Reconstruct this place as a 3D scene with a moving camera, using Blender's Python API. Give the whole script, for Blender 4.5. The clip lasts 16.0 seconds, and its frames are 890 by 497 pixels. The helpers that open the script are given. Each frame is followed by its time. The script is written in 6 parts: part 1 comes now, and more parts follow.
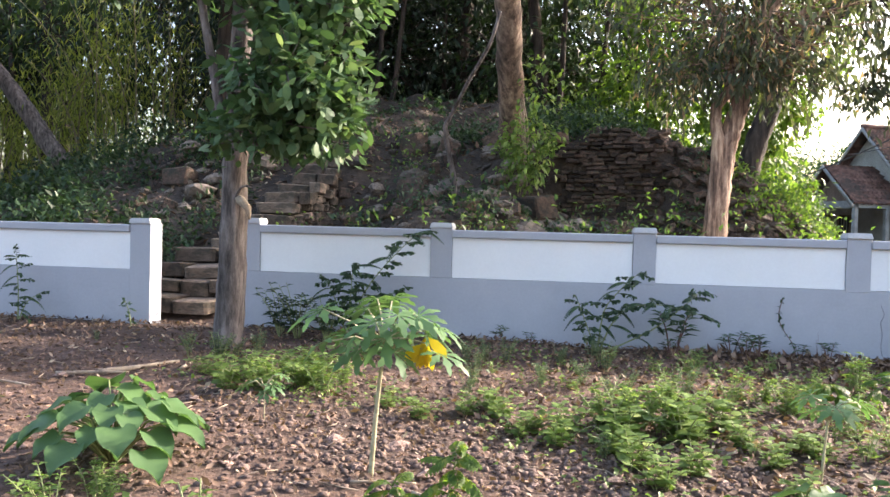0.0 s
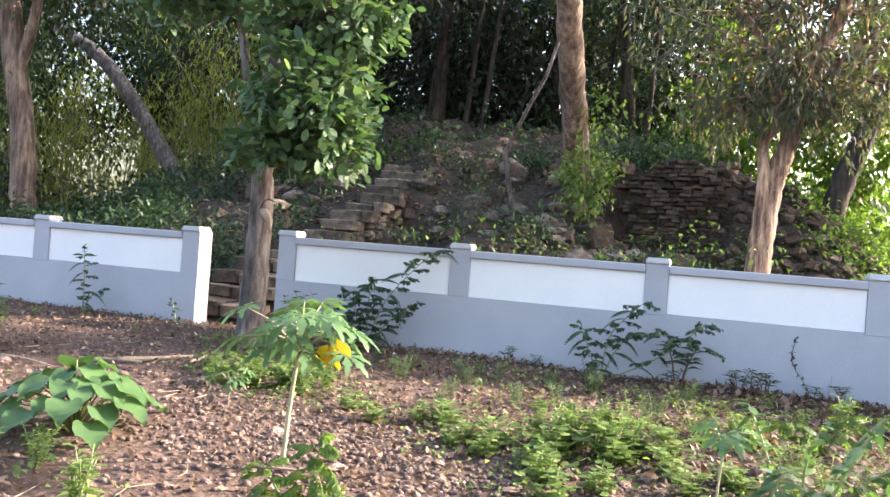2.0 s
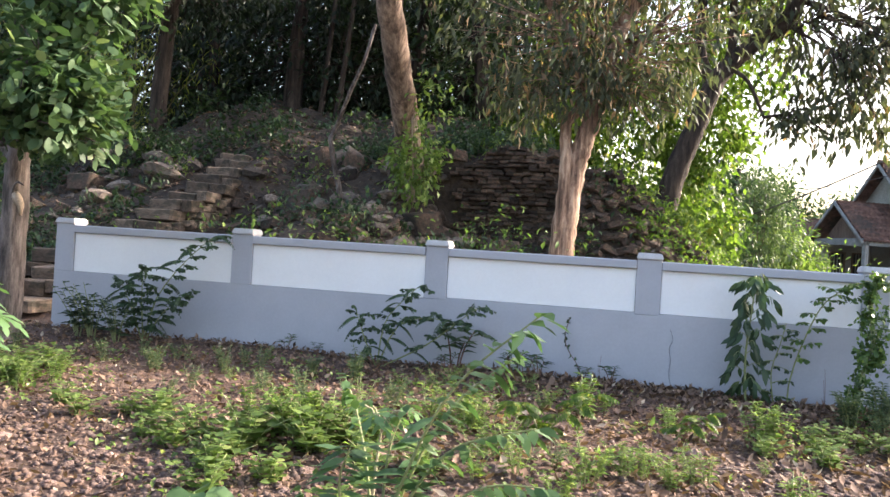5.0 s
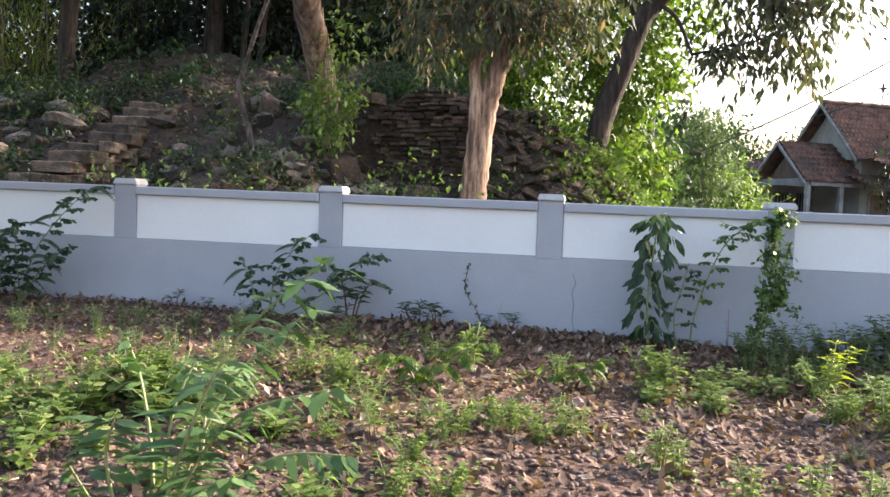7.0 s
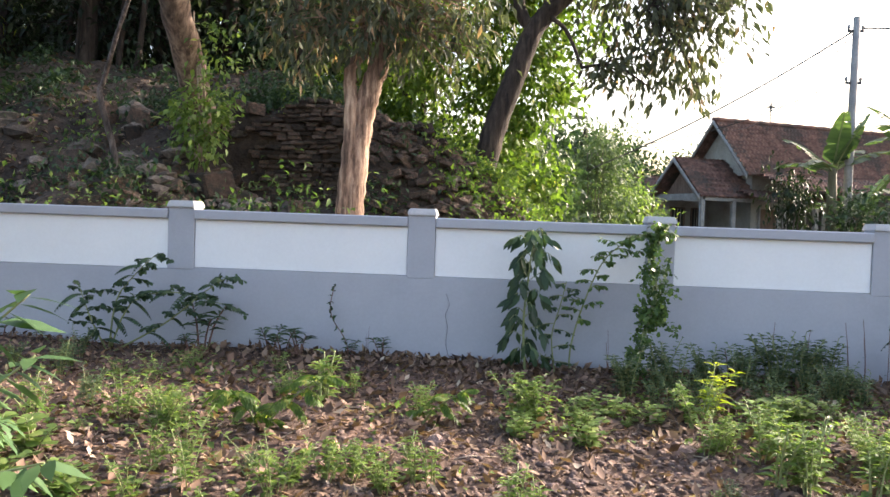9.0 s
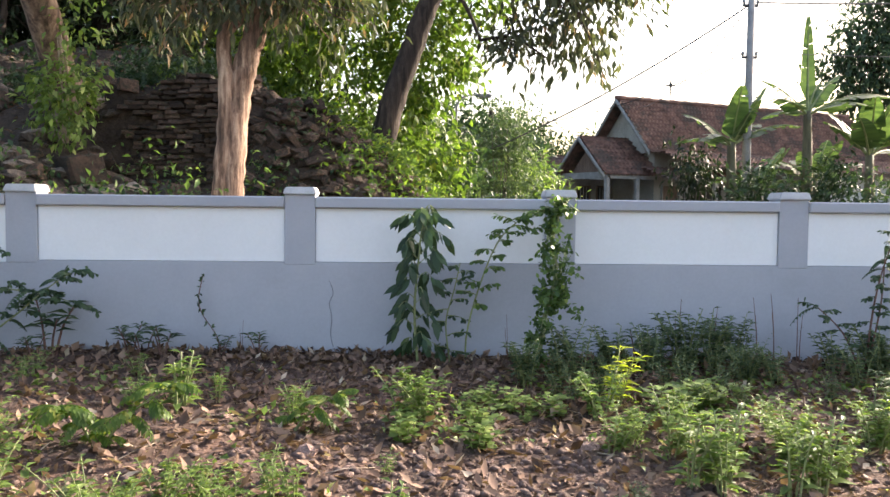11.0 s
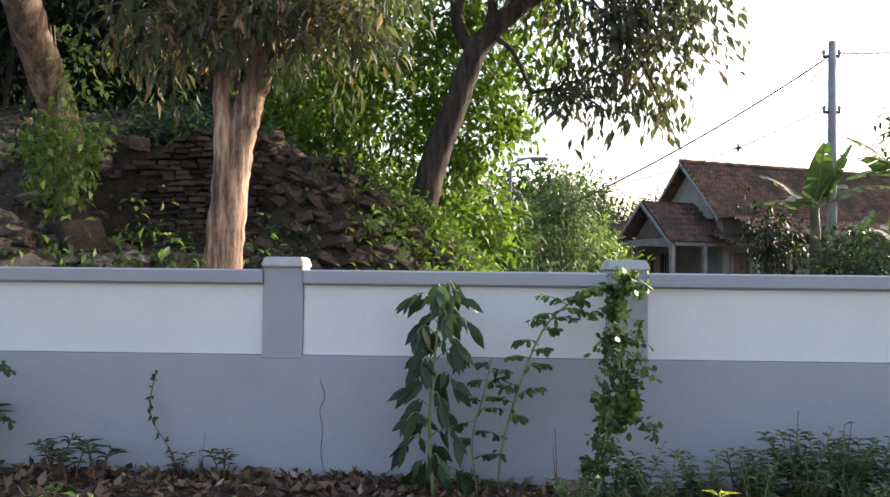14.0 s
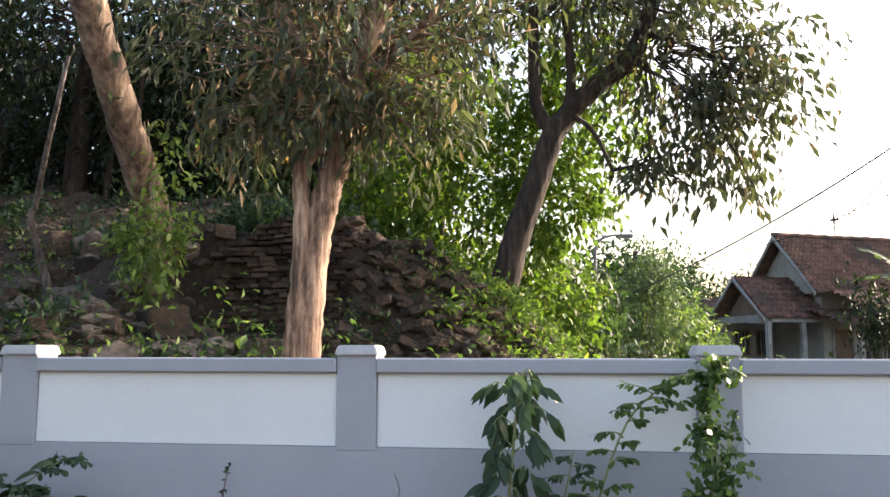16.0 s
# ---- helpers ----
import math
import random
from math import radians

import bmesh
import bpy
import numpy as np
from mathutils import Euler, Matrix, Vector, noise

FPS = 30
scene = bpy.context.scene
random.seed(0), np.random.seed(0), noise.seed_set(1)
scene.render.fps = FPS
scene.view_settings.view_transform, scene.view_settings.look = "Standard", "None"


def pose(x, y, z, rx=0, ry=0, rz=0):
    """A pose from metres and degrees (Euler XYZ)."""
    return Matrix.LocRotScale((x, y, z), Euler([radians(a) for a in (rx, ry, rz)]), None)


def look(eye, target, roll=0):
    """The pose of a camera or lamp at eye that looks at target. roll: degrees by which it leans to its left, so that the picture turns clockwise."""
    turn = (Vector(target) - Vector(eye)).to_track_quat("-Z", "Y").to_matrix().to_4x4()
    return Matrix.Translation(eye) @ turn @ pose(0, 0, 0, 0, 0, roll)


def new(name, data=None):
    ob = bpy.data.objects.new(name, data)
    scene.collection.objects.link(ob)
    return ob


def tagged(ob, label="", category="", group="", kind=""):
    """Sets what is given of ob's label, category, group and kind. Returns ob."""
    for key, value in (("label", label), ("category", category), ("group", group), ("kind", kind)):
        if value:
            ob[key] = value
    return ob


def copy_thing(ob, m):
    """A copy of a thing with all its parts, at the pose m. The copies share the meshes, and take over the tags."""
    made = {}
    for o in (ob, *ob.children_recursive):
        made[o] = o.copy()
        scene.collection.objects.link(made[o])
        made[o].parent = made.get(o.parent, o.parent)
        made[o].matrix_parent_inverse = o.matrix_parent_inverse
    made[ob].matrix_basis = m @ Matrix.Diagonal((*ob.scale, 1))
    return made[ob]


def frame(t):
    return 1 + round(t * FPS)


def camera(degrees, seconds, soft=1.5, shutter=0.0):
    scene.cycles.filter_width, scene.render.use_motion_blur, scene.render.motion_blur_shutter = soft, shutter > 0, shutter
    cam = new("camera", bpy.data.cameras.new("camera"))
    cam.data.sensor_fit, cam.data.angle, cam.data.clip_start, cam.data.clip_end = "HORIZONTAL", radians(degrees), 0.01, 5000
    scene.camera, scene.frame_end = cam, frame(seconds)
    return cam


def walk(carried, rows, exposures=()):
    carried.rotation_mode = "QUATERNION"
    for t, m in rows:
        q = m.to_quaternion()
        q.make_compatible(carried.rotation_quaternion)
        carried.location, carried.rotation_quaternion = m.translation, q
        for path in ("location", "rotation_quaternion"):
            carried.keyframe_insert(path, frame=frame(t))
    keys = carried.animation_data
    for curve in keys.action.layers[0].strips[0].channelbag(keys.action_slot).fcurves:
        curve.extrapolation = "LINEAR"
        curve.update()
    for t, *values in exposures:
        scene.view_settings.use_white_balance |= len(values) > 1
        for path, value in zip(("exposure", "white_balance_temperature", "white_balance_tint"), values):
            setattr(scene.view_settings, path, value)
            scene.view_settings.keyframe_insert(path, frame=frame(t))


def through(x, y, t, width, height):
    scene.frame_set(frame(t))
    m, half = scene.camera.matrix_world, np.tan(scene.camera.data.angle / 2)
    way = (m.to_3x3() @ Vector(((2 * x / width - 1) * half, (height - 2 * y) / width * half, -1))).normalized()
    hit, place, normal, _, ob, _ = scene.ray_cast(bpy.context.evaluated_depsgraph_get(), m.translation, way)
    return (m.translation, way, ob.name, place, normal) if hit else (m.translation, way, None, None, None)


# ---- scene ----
cam = camera(55.8, 16.0)
PATH = [
    (0, (0.081, -0.019, 1.681), (-0.231, 1.956, 1.629), 1.5),
    (0.5, (0.433, -0.013, 1.67), (0.119, 1.96, 1.591), 1.9),
    (1, (0.782, -0.099, 1.671), (0.216, 1.819, 1.651), -0.7),
    (1.5, (1.089, -0.089, 1.694), (0.415, 1.794, 1.634), 1.5),
    (2, (1.365, -0.023, 1.656), (0.738, 1.876, 1.655), 4.4),
    (2.5, (1.62, 0.004, 1.656), (0.981, 1.899, 1.692), 2.7),
    (3, (1.858, 0.012, 1.685), (1.107, 1.865, 1.735), 1.3),
    (3.5, (2.077, 0.175, 1.664), (1.44, 2.07, 1.731), 3.6),
    (4, (2.286, 0.288, 1.663), (1.806, 2.228, 1.74), 4.4),
    (4.2, (2.356, 0.324, 1.653), (1.891, 2.268, 1.723), 5.0),
    (6.3, (2.989, 1.049, 1.607), (2.59, 3.007, 1.514), 1.0),
    (6.5, (2.999, 1.037, 1.604), (2.596, 2.994, 1.513), 3.1),
    (7, (3.169, 1.155, 1.605), (2.827, 3.122, 1.497), 2.3),
    (7.5, (3.281, 1.349, 1.609), (3.089, 3.34, 1.581), 6.7),
    (8, (3.369, 1.491, 1.612), (3.206, 3.484, 1.593), 3.2),
    (8.2, (3.455, 1.561, 1.615), (3.294, 3.554, 1.583), 2.7),
    (10.3, (3.474, 2.059, 1.578), (3.46, 4.056, 1.475), 0.1),
    (10.5, (3.516, 2.131, 1.568), (3.536, 4.127, 1.447), -0.0),
    (11, (3.649, 2.405, 1.572), (3.724, 4.401, 1.477), 0.6),
    (11.5, (3.711, 2.635, 1.57), (3.855, 4.626, 1.439), 1.2),
    (12, (3.768, 2.936, 1.618), (4.018, 4.92, 1.597), 1.4),
    (12.5, (3.901, 3.18, 1.596), (4.142, 5.165, 1.606), 1.7),
    (13, (3.979, 3.425, 1.606), (4.066, 5.423, 1.622), 2.5),
    (13.5, (3.938, 3.724, 1.62), (3.945, 5.723, 1.672), 1.9),
    (14, (3.89, 3.943, 1.625), (3.821, 5.94, 1.689), 0.6),
    (14.5, (3.919, 4.113, 1.634), (3.674, 6.096, 1.715), 1.4),
    (15, (3.958, 4.102, 1.65), (3.709, 6.082, 1.791), 1.1),
    (15.5, (3.948, 4.097, 1.666), (3.7, 6.068, 1.895), -0.9),
    (16, (3.938, 4.082, 1.671), (3.667, 6.048, 1.921), 0.1),
]
walk(cam, [(t, look(eye, target, roll)) for t, eye, target, roll in PATH],
     [(0.0, 2.0, 6500, 17), (1.5, 2.32, 6500, 17), (3.3, 2.3, 6500, 17), (4.0, 2.15, 6550, 17), (7.0, 1.82, 6650, 17), (11.4, 1.75, 6800, 17), (12.5, 1.2, 6650, 15), (14.0, 1.42, 6700, 15), (16.0, 1.65, 6900, 17)])

# ---- world, sun ----
SUN = Vector((0.76, 0.49, 0.44)).normalized()
world = bpy.data.worlds.new("sky")
scene.world = world
world.use_nodes = True
wn = world.node_tree.nodes
sky = wn.new("ShaderNodeTexSky")
sky.sky_type, sky.sun_disc = "NISHITA", False
sky.sun_elevation = math.asin(SUN.z)
sky.sun_rotation = math.atan2(SUN.x, SUN.y)
sky.air_density, sky.dust_density, sky.ozone_density = 1.2, 4.0, 1.0
wn["Background"].inputs["Strength"].default_value = 0.15
world.node_tree.links.new(sky.outputs[0], wn["Background"].inputs["Color"])
sun_data = bpy.data.lights.new("sun", "SUN")
sun_data.energy, sun_data.angle, sun_data.color = 4.2, radians(0.6), (1.0, 0.9, 0.76)
sun_ob = new("sun", sun_data)
sun_ob.matrix_world = look(SUN * 40, (0, 0, 0))

# ---- materials ----
MATS = {}


def node(nt, kind, **values):
    n = nt.nodes.new(kind)
    for key, value in values.items():
        n.inputs[key].default_value = value
    return n


def noise_tex(nt, scale, detail=4.0, stretch=None, rough=0.6):
    coord = nt.nodes.new("ShaderNodeTexCoord")
    n = node(nt, "ShaderNodeTexNoise", Scale=scale, Detail=detail, Roughness=rough)
    if stretch:
        m = nt.nodes.new("ShaderNodeMapping")
        m.inputs["Scale"].default_value = stretch
        nt.links.new(coord.outputs["Object"], m.inputs["Vector"])
        nt.links.new(m.outputs[0], n.inputs["Vector"])
    else:
        nt.links.new(coord.outputs["Object"], n.inputs["Vector"])
    return n.outputs["Fac"]


def ramp(nt, fac, stops):
    r = nt.nodes.new("ShaderNodeValToRGB")
    while len(r.color_ramp.elements) < len(stops):
        r.color_ramp.elements.new(0.5)
    for e, (p, c) in zip(r.color_ramp.elements, stops):
        e.position, e.color = p, (*c, 1)
    nt.links.new(fac, r.inputs[0])
    return r.outputs[0]


def mixed(nt, a, b, fac, mode="MIX"):
    m = nt.nodes.new("ShaderNodeMix")
    m.data_type, m.blend_type = "RGBA", mode
    for sock, v in ((m.inputs[6], a), (m.inputs[7], b), (m.inputs[0], fac)):
        if isinstance(v, (int, float)):
            sock.default_value = v
        elif isinstance(v, tuple):
            sock.default_value = (*v, 1)
        else:
            nt.links.new(v, sock)
    return m.outputs[2]


def start(name):
    m = bpy.data.materials.new(name)
    m.use_nodes = True
    MATS[name] = m
    return m, m.node_tree, m.node_tree.nodes["Principled BSDF"]


def bumped(nt, bsdf, fac, strength, dist):
    b = node(nt, "ShaderNodeBump", Strength=strength, Distance=dist)
    nt.links.new(fac, b.inputs["Height"])
    nt.links.new(b.outputs[0], bsdf.inputs["Normal"])


def rough_mat(name, dark, light, scale=6.0, fine=60.0, roughness=0.9, bump=0.4, dist=0.02, stretch=None, piece=0.0, accent=None, metal=0.0, grainy=0.75):
    """Two scales of variation, an optional change from piece to piece and an optional accent stain."""
    m, nt, bsdf = start(name)
    a = noise_tex(nt, scale, 5.0, stretch)
    b = noise_tex(nt, fine, 4.0, stretch)
    col = ramp(nt, a, ((0.32, dark), (0.68, light)))
    grain = ramp(nt, b, ((0.3, (0.62, 0.62, 0.62)), (0.7, (1.25, 1.25, 1.25))))
    col = mixed(nt, col, grain, grainy, "MULTIPLY")
    if accent:
        c = noise_tex(nt, scale * 0.37, 6.0, None, 0.7)
        col = mixed(nt, col, accent[0], ramp(nt, c, ((accent[1], (0, 0, 0)), (accent[1] + 0.12, (accent[2],) * 3))))
    if piece:
        info = nt.nodes.new("ShaderNodeObjectInfo")
        tone = ramp(nt, info.outputs["Random"], ((0.0, (1 - piece,) * 3), (1.0, (1 + piece,) * 3)))
        col = mixed(nt, col, tone, 1.0, "MULTIPLY")
    nt.links.new(col, bsdf.inputs["Base Color"])
    bsdf.inputs["Roughness"].default_value = roughness
    bsdf.inputs["Metallic"].default_value = metal
    bumped(nt, bsdf, b, bump, dist)
    return m


def bark_mat(name, crack, plate, pale, tall=0.13, scale=16.0, dist=0.035):
    """Cracked vertical plates, peeling patches and fine grain."""
    m, nt, bsdf = start(name)
    plates = noise_tex(nt, scale, 5.0, (1, 1, tall), 0.65)
    patch = noise_tex(nt, 3.0, 5.0, (1, 1, 0.5), 0.65)
    fine = noise_tex(nt, 90.0, 3.0)
    col = ramp(nt, plates, ((0.36, crack), (0.5, plate), (0.66, pale)))
    col = mixed(nt, col, ramp(nt, patch, ((0.38, (0.45, 0.43, 0.42)), (0.6, (1.15, 1.12, 1.1)))), 0.85, "MULTIPLY")
    col = mixed(nt, col, ramp(nt, fine, ((0.3, (0.7, 0.7, 0.7)), (0.7, (1.2, 1.2, 1.2)))), 0.6, "MULTIPLY")
    nt.links.new(col, bsdf.inputs["Base Color"])
    bsdf.inputs["Roughness"].default_value = 0.93
    bumped(nt, bsdf, plates, 1.0, dist)
    return m


def leaf_mat(name, a, b, c=None, through=0.35, roughness=0.45, size=9.0):
    """Leaf colours from a to b over the single leaves, rarely c; light passes through."""
    m, nt, bsdf = start(name)
    geo = nt.nodes.new("ShaderNodeNewGeometry")
    stops = [(0.0, a), (0.85, b)] if not c else [(0.0, a), (0.8, b), (0.93, b), (0.97, c)]
    col = ramp(nt, geo.outputs["Random Per Island"], stops)
    patch = ramp(nt, noise_tex(nt, size, 3.0), ((0.3, (0.75, 0.8, 0.7)), (0.7, (1.15, 1.12, 1.05))))
    col = mixed(nt, col, patch, 0.8, "MULTIPLY")
    nt.links.new(col, bsdf.inputs["Base Color"])
    bsdf.inputs["Roughness"].default_value = roughness
    bsdf.inputs["Specular IOR Level"].default_value = 0.35
    tr = nt.nodes.new("ShaderNodeBsdfTranslucent")
    bright = mixed(nt, col, (1.55, 1.65, 0.85), 1.0, "MULTIPLY")
    nt.links.new(bright, tr.inputs["Color"])
    ms = node(nt, "ShaderNodeMixShader", Fac=through)
    nt.links.new(bsdf.outputs[0], ms.inputs[1])
    nt.links.new(tr.outputs[0], ms.inputs[2])
    nt.links.new(ms.outputs[0], nt.nodes["Material Output"].inputs["Surface"])
    return m



def soil_mat():
    """Reddish field soil with clods; dark leaf mould on the mound."""
    m, nt, bsdf = start("soil")
    big, mid, fine = noise_tex(nt, 0.9, 5.0), noise_tex(nt, 9.0, 5.0), noise_tex(nt, 60.0, 4.0)
    field = ramp(nt, big, ((0.32, (0.05, 0.03, 0.023)), (0.68, (0.14, 0.086, 0.064))))
    mould = ramp(nt, big, ((0.32, (0.028, 0.021, 0.016)), (0.68, (0.075, 0.055, 0.042))))
    coord = nt.nodes.new("ShaderNodeTexCoord")
    sep = nt.nodes.new("ShaderNodeSeparateXYZ")
    nt.links.new(coord.outputs["Object"], sep.inputs[0])
    edge = node(nt, "ShaderNodeMapRange")
    for k, v in ((1, 8.9), (2, 10.2)):
        edge.inputs[k].default_value = v
    nt.links.new(sep.outputs["Y"], edge.inputs[0])
    col = mixed(nt, field, mould, edge.outputs[0])
    col = mixed(nt, col, ramp(nt, mid, ((0.35, (0.55, 0.53, 0.52)), (0.65, (1.3, 1.28, 1.25)))), 0.8, "MULTIPLY")
    col = mixed(nt, col, ramp(nt, fine, ((0.35, (0.5, 0.5, 0.5)), (0.65, (1.4, 1.38, 1.35)))), 0.7, "MULTIPLY")
    nt.links.new(col, bsdf.inputs["Base Color"])
    bsdf.inputs["Roughness"].default_value = 0.97
    bumped(nt, bsdf, mid, 1.0, 0.06)
    return m


SOIL = soil_mat()
WHITE = rough_mat("white_paint", (0.79, 0.80, 0.82), (0.85, 0.86, 0.88), 1.1, 45.0, 0.7, 0.06, 0.003, accent=((0.66, 0.67, 0.69), 0.60, 0.5), grainy=0.06)
GREY = rough_mat("grey_paint", (0.37, 0.385, 0.435), (0.42, 0.435, 0.485), 1.4, 40.0, 0.65, 0.08, 0.003, accent=((0.32, 0.33, 0.37), 0.56, 0.65), grainy=0.1)
CAPGREY = rough_mat("weathered_grey_paint", (0.40, 0.41, 0.43), (0.52, 0.52, 0.53), 4.0, 60.0, 0.75, 0.2, 0.004, grainy=0.25)
BRICK = rough_mat("old_brick", (0.055, 0.037, 0.028), (0.16, 0.105, 0.078), 7.0, 60.0, 0.97, 1.0, 0.02, piece=0.75, accent=((0.04, 0.042, 0.032), 0.47, 0.85))
STONE = rough_mat("rubble_stone", (0.08, 0.064, 0.053), (0.24, 0.195, 0.16), 5.0, 60.0, 0.95, 0.8, 0.015, piece=0.65, accent=((0.06, 0.058, 0.042), 0.54, 0.65))
PEBBLE = rough_mat("field_stone", (0.14, 0.09, 0.074), (0.31, 0.215, 0.18), 7.0, 80.0, 0.92, 0.7, 0.01, piece=0.5)
STEPS = rough_mat("worn_step_stone", (0.10, 0.072, 0.054), (0.25, 0.185, 0.14), 4.0, 60.0, 0.95, 0.7, 0.012, piece=0.45, accent=((0.05, 0.046, 0.034), 0.46, 0.85))
BARK = bark_mat("grey_bark", (0.05, 0.042, 0.04), (0.15, 0.128, 0.12), (0.25, 0.22, 0.21), 0.18, 18.0, 0.02)
PALEBARK = bark_mat("pale_peeling_bark", (0.08, 0.05, 0.037), (0.25, 0.165, 0.12), (0.48, 0.36, 0.27), 0.09, 19.0, 0.03)
TANBARK = bark_mat("tan_bark", (0.08, 0.055, 0.042), (0.2, 0.14, 0.105), (0.34, 0.255, 0.19), 0.08, 13.0, 0.025)
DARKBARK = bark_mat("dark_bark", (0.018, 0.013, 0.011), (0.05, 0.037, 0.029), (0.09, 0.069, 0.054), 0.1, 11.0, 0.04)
STICK = rough_mat("dry_stick", (0.24, 0.18, 0.13), (0.44, 0.36, 0.27), 8.0, 50.0, 0.9, 0.6, 0.01)
GREENSTEM = rough_mat("green_stem", (0.16, 0.20, 0.07), (0.30, 0.33, 0.15), 8.0, 50.0, 0.6, 0.3, 0.005)
PALESTEM = rough_mat("pale_stem", (0.27, 0.25, 0.14), (0.46, 0.42, 0.28), 10.0, 60.0, 0.7, 0.4, 0.005)
REDSTEM = rough_mat("reddish_stem", (0.12, 0.06, 0.05), (0.22, 0.12, 0.09), 10.0, 60.0, 0.8, 0.4, 0.005)
CULM = rough_mat("bamboo_culm", (0.13, 0.11, 0.05), (0.28, 0.23, 0.12), 3.0, 30.0, 0.7, 0.3, 0.01)
ROOF = rough_mat("clay_roof_tile", (0.10, 0.056, 0.046), (0.29, 0.165, 0.13), 2.2, 7.0, 0.9, 0.6, 0.03, accent=((0.07, 0.062, 0.056), 0.48, 0.85))
PLASTER = rough_mat("stained_plaster", (0.42, 0.43, 0.43), (0.62, 0.63, 0.63), 0.8, 25.0, 0.85, 0.3, 0.01, accent=((0.30, 0.31, 0.31), 0.56, 0.7))
CREAM = rough_mat("cream_plaster", (0.24, 0.225, 0.195), (0.4, 0.385, 0.34), 0.8, 25.0, 0.85, 0.3, 0.01, accent=((0.2, 0.2, 0.18), 0.5, 0.7))
WOOD = rough_mat("old_wood", (0.10, 0.065, 0.045), (0.22, 0.15, 0.11), 5.0, 40.0, 0.85, 0.5, 0.01, stretch=(1, 1, 0.2))
BANANASTEM = rough_mat("banana_stem", (0.08, 0.075, 0.04), (0.22, 0.19, 0.11), 2.0, 25.0, 0.75, 0.5, 0.02, stretch=(1, 1, 0.2))
BOARD = rough_mat("pale_board", (0.2, 0.2, 0.19), (0.34, 0.34, 0.32), 3.0, 40.0, 0.8, 0.3, 0.01)
CONCRETE = rough_mat("concrete", (0.24, 0.24, 0.24), (0.36, 0.36, 0.35), 3.0, 50.0, 0.9, 0.4, 0.006)
CABLE = rough_mat("cable", (0.05, 0.05, 0.05), (0.09, 0.09, 0.09), 3.0, 50.0, 0.6, 0.1, 0.001)
DARKROOM = rough_mat("dark_interior", (0.03, 0.028, 0.026), (0.05, 0.045, 0.04), 2.0, 20.0, 0.9, 0.2, 0.01)
LITTER = leaf_mat("dry_leaf", (0.045, 0.026, 0.02), (0.26, 0.165, 0.125), (0.46, 0.37, 0.3), 0.14, 0.75, 20.0)
FOREST = leaf_mat("forest_leaf", (0.014, 0.03, 0.015), (0.042, 0.075, 0.033), (0.08, 0.115, 0.045), 0.30, 0.5, 1.5)
# Near black: the deep shade of the woods is put into this leaf colour
DARKSHADELEAF = leaf_mat("dark_shade_leaf", (0.008, 0.016, 0.009), (0.026, 0.044, 0.023), None, 0.22, 0.5, 1.2)
LIMELEAF = leaf_mat("lime_leaf", (0.055, 0.105, 0.02), (0.14, 0.22, 0.045), (0.24, 0.27, 0.065), 0.48, 0.5, 1.5)
OLIVELEAF = leaf_mat("olive_leaf", (0.036, 0.047, 0.032), (0.092, 0.106, 0.068), (0.22, 0.145, 0.09), 0.32, 0.62, 1.5)
FRONTLEAF = leaf_mat("oval_leaf", (0.042, 0.09, 0.045), (0.098, 0.165, 0.082), (0.18, 0.24, 0.13), 0.28, 0.55, 3.0)
BAMBOOLEAF = leaf_mat("bamboo_leaf", (0.13, 0.165, 0.035), (0.29, 0.31, 0.08), (0.42, 0.37, 0.16), 0.5, 0.5, 1.0)
WEEDLEAF = leaf_mat("weed_leaf", (0.07, 0.12, 0.034), (0.18, 0.265, 0.08), (0.34, 0.39, 0.16), 0.42, 0.5, 6.0)
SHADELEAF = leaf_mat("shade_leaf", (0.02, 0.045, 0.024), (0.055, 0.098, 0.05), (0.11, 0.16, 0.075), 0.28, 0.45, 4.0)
VINELEAF = leaf_mat("vine_leaf", (0.035, 0.07, 0.025), (0.10, 0.17, 0.05), (0.22, 0.30, 0.08), 0.36, 0.45, 5.0)
MIDLEAF = leaf_mat("grey_green_leaf", (0.045, 0.078, 0.042), (0.105, 0.155, 0.085), (0.18, 0.23, 0.12), 0.32, 0.5, 5.0)
BROADLEAF = leaf_mat("broad_leaf", (0.045, 0.10, 0.045), (0.10, 0.18, 0.072), None, 0.32, 0.4, 7.0)
PAPAYALEAF = leaf_mat("papaya_leaf", (0.05, 0.11, 0.05), (0.10, 0.185, 0.08), None, 0.3, 0.45, 7.0)
YELLOWLEAF = leaf_mat("yellow_leaf", (0.55, 0.36, 0.02), (0.75, 0.55, 0.03), None, 0.3, 0.5, 7.0)
YELLOWGREEN = leaf_mat("yellow_green_leaf", (0.22, 0.30, 0.03), (0.40, 0.44, 0.06), None, 0.4, 0.45, 6.0)
BANANALEAF = leaf_mat("banana_leaf", (0.038, 0.072, 0.034), (0.085, 0.135, 0.055), None, 0.4, 0.4, 0.8)
DEADLEAF = leaf_mat("hanging_dead_leaf", (0.20, 0.12, 0.07), (0.42, 0.28, 0.18), None, 0.3, 0.7, 5.0)


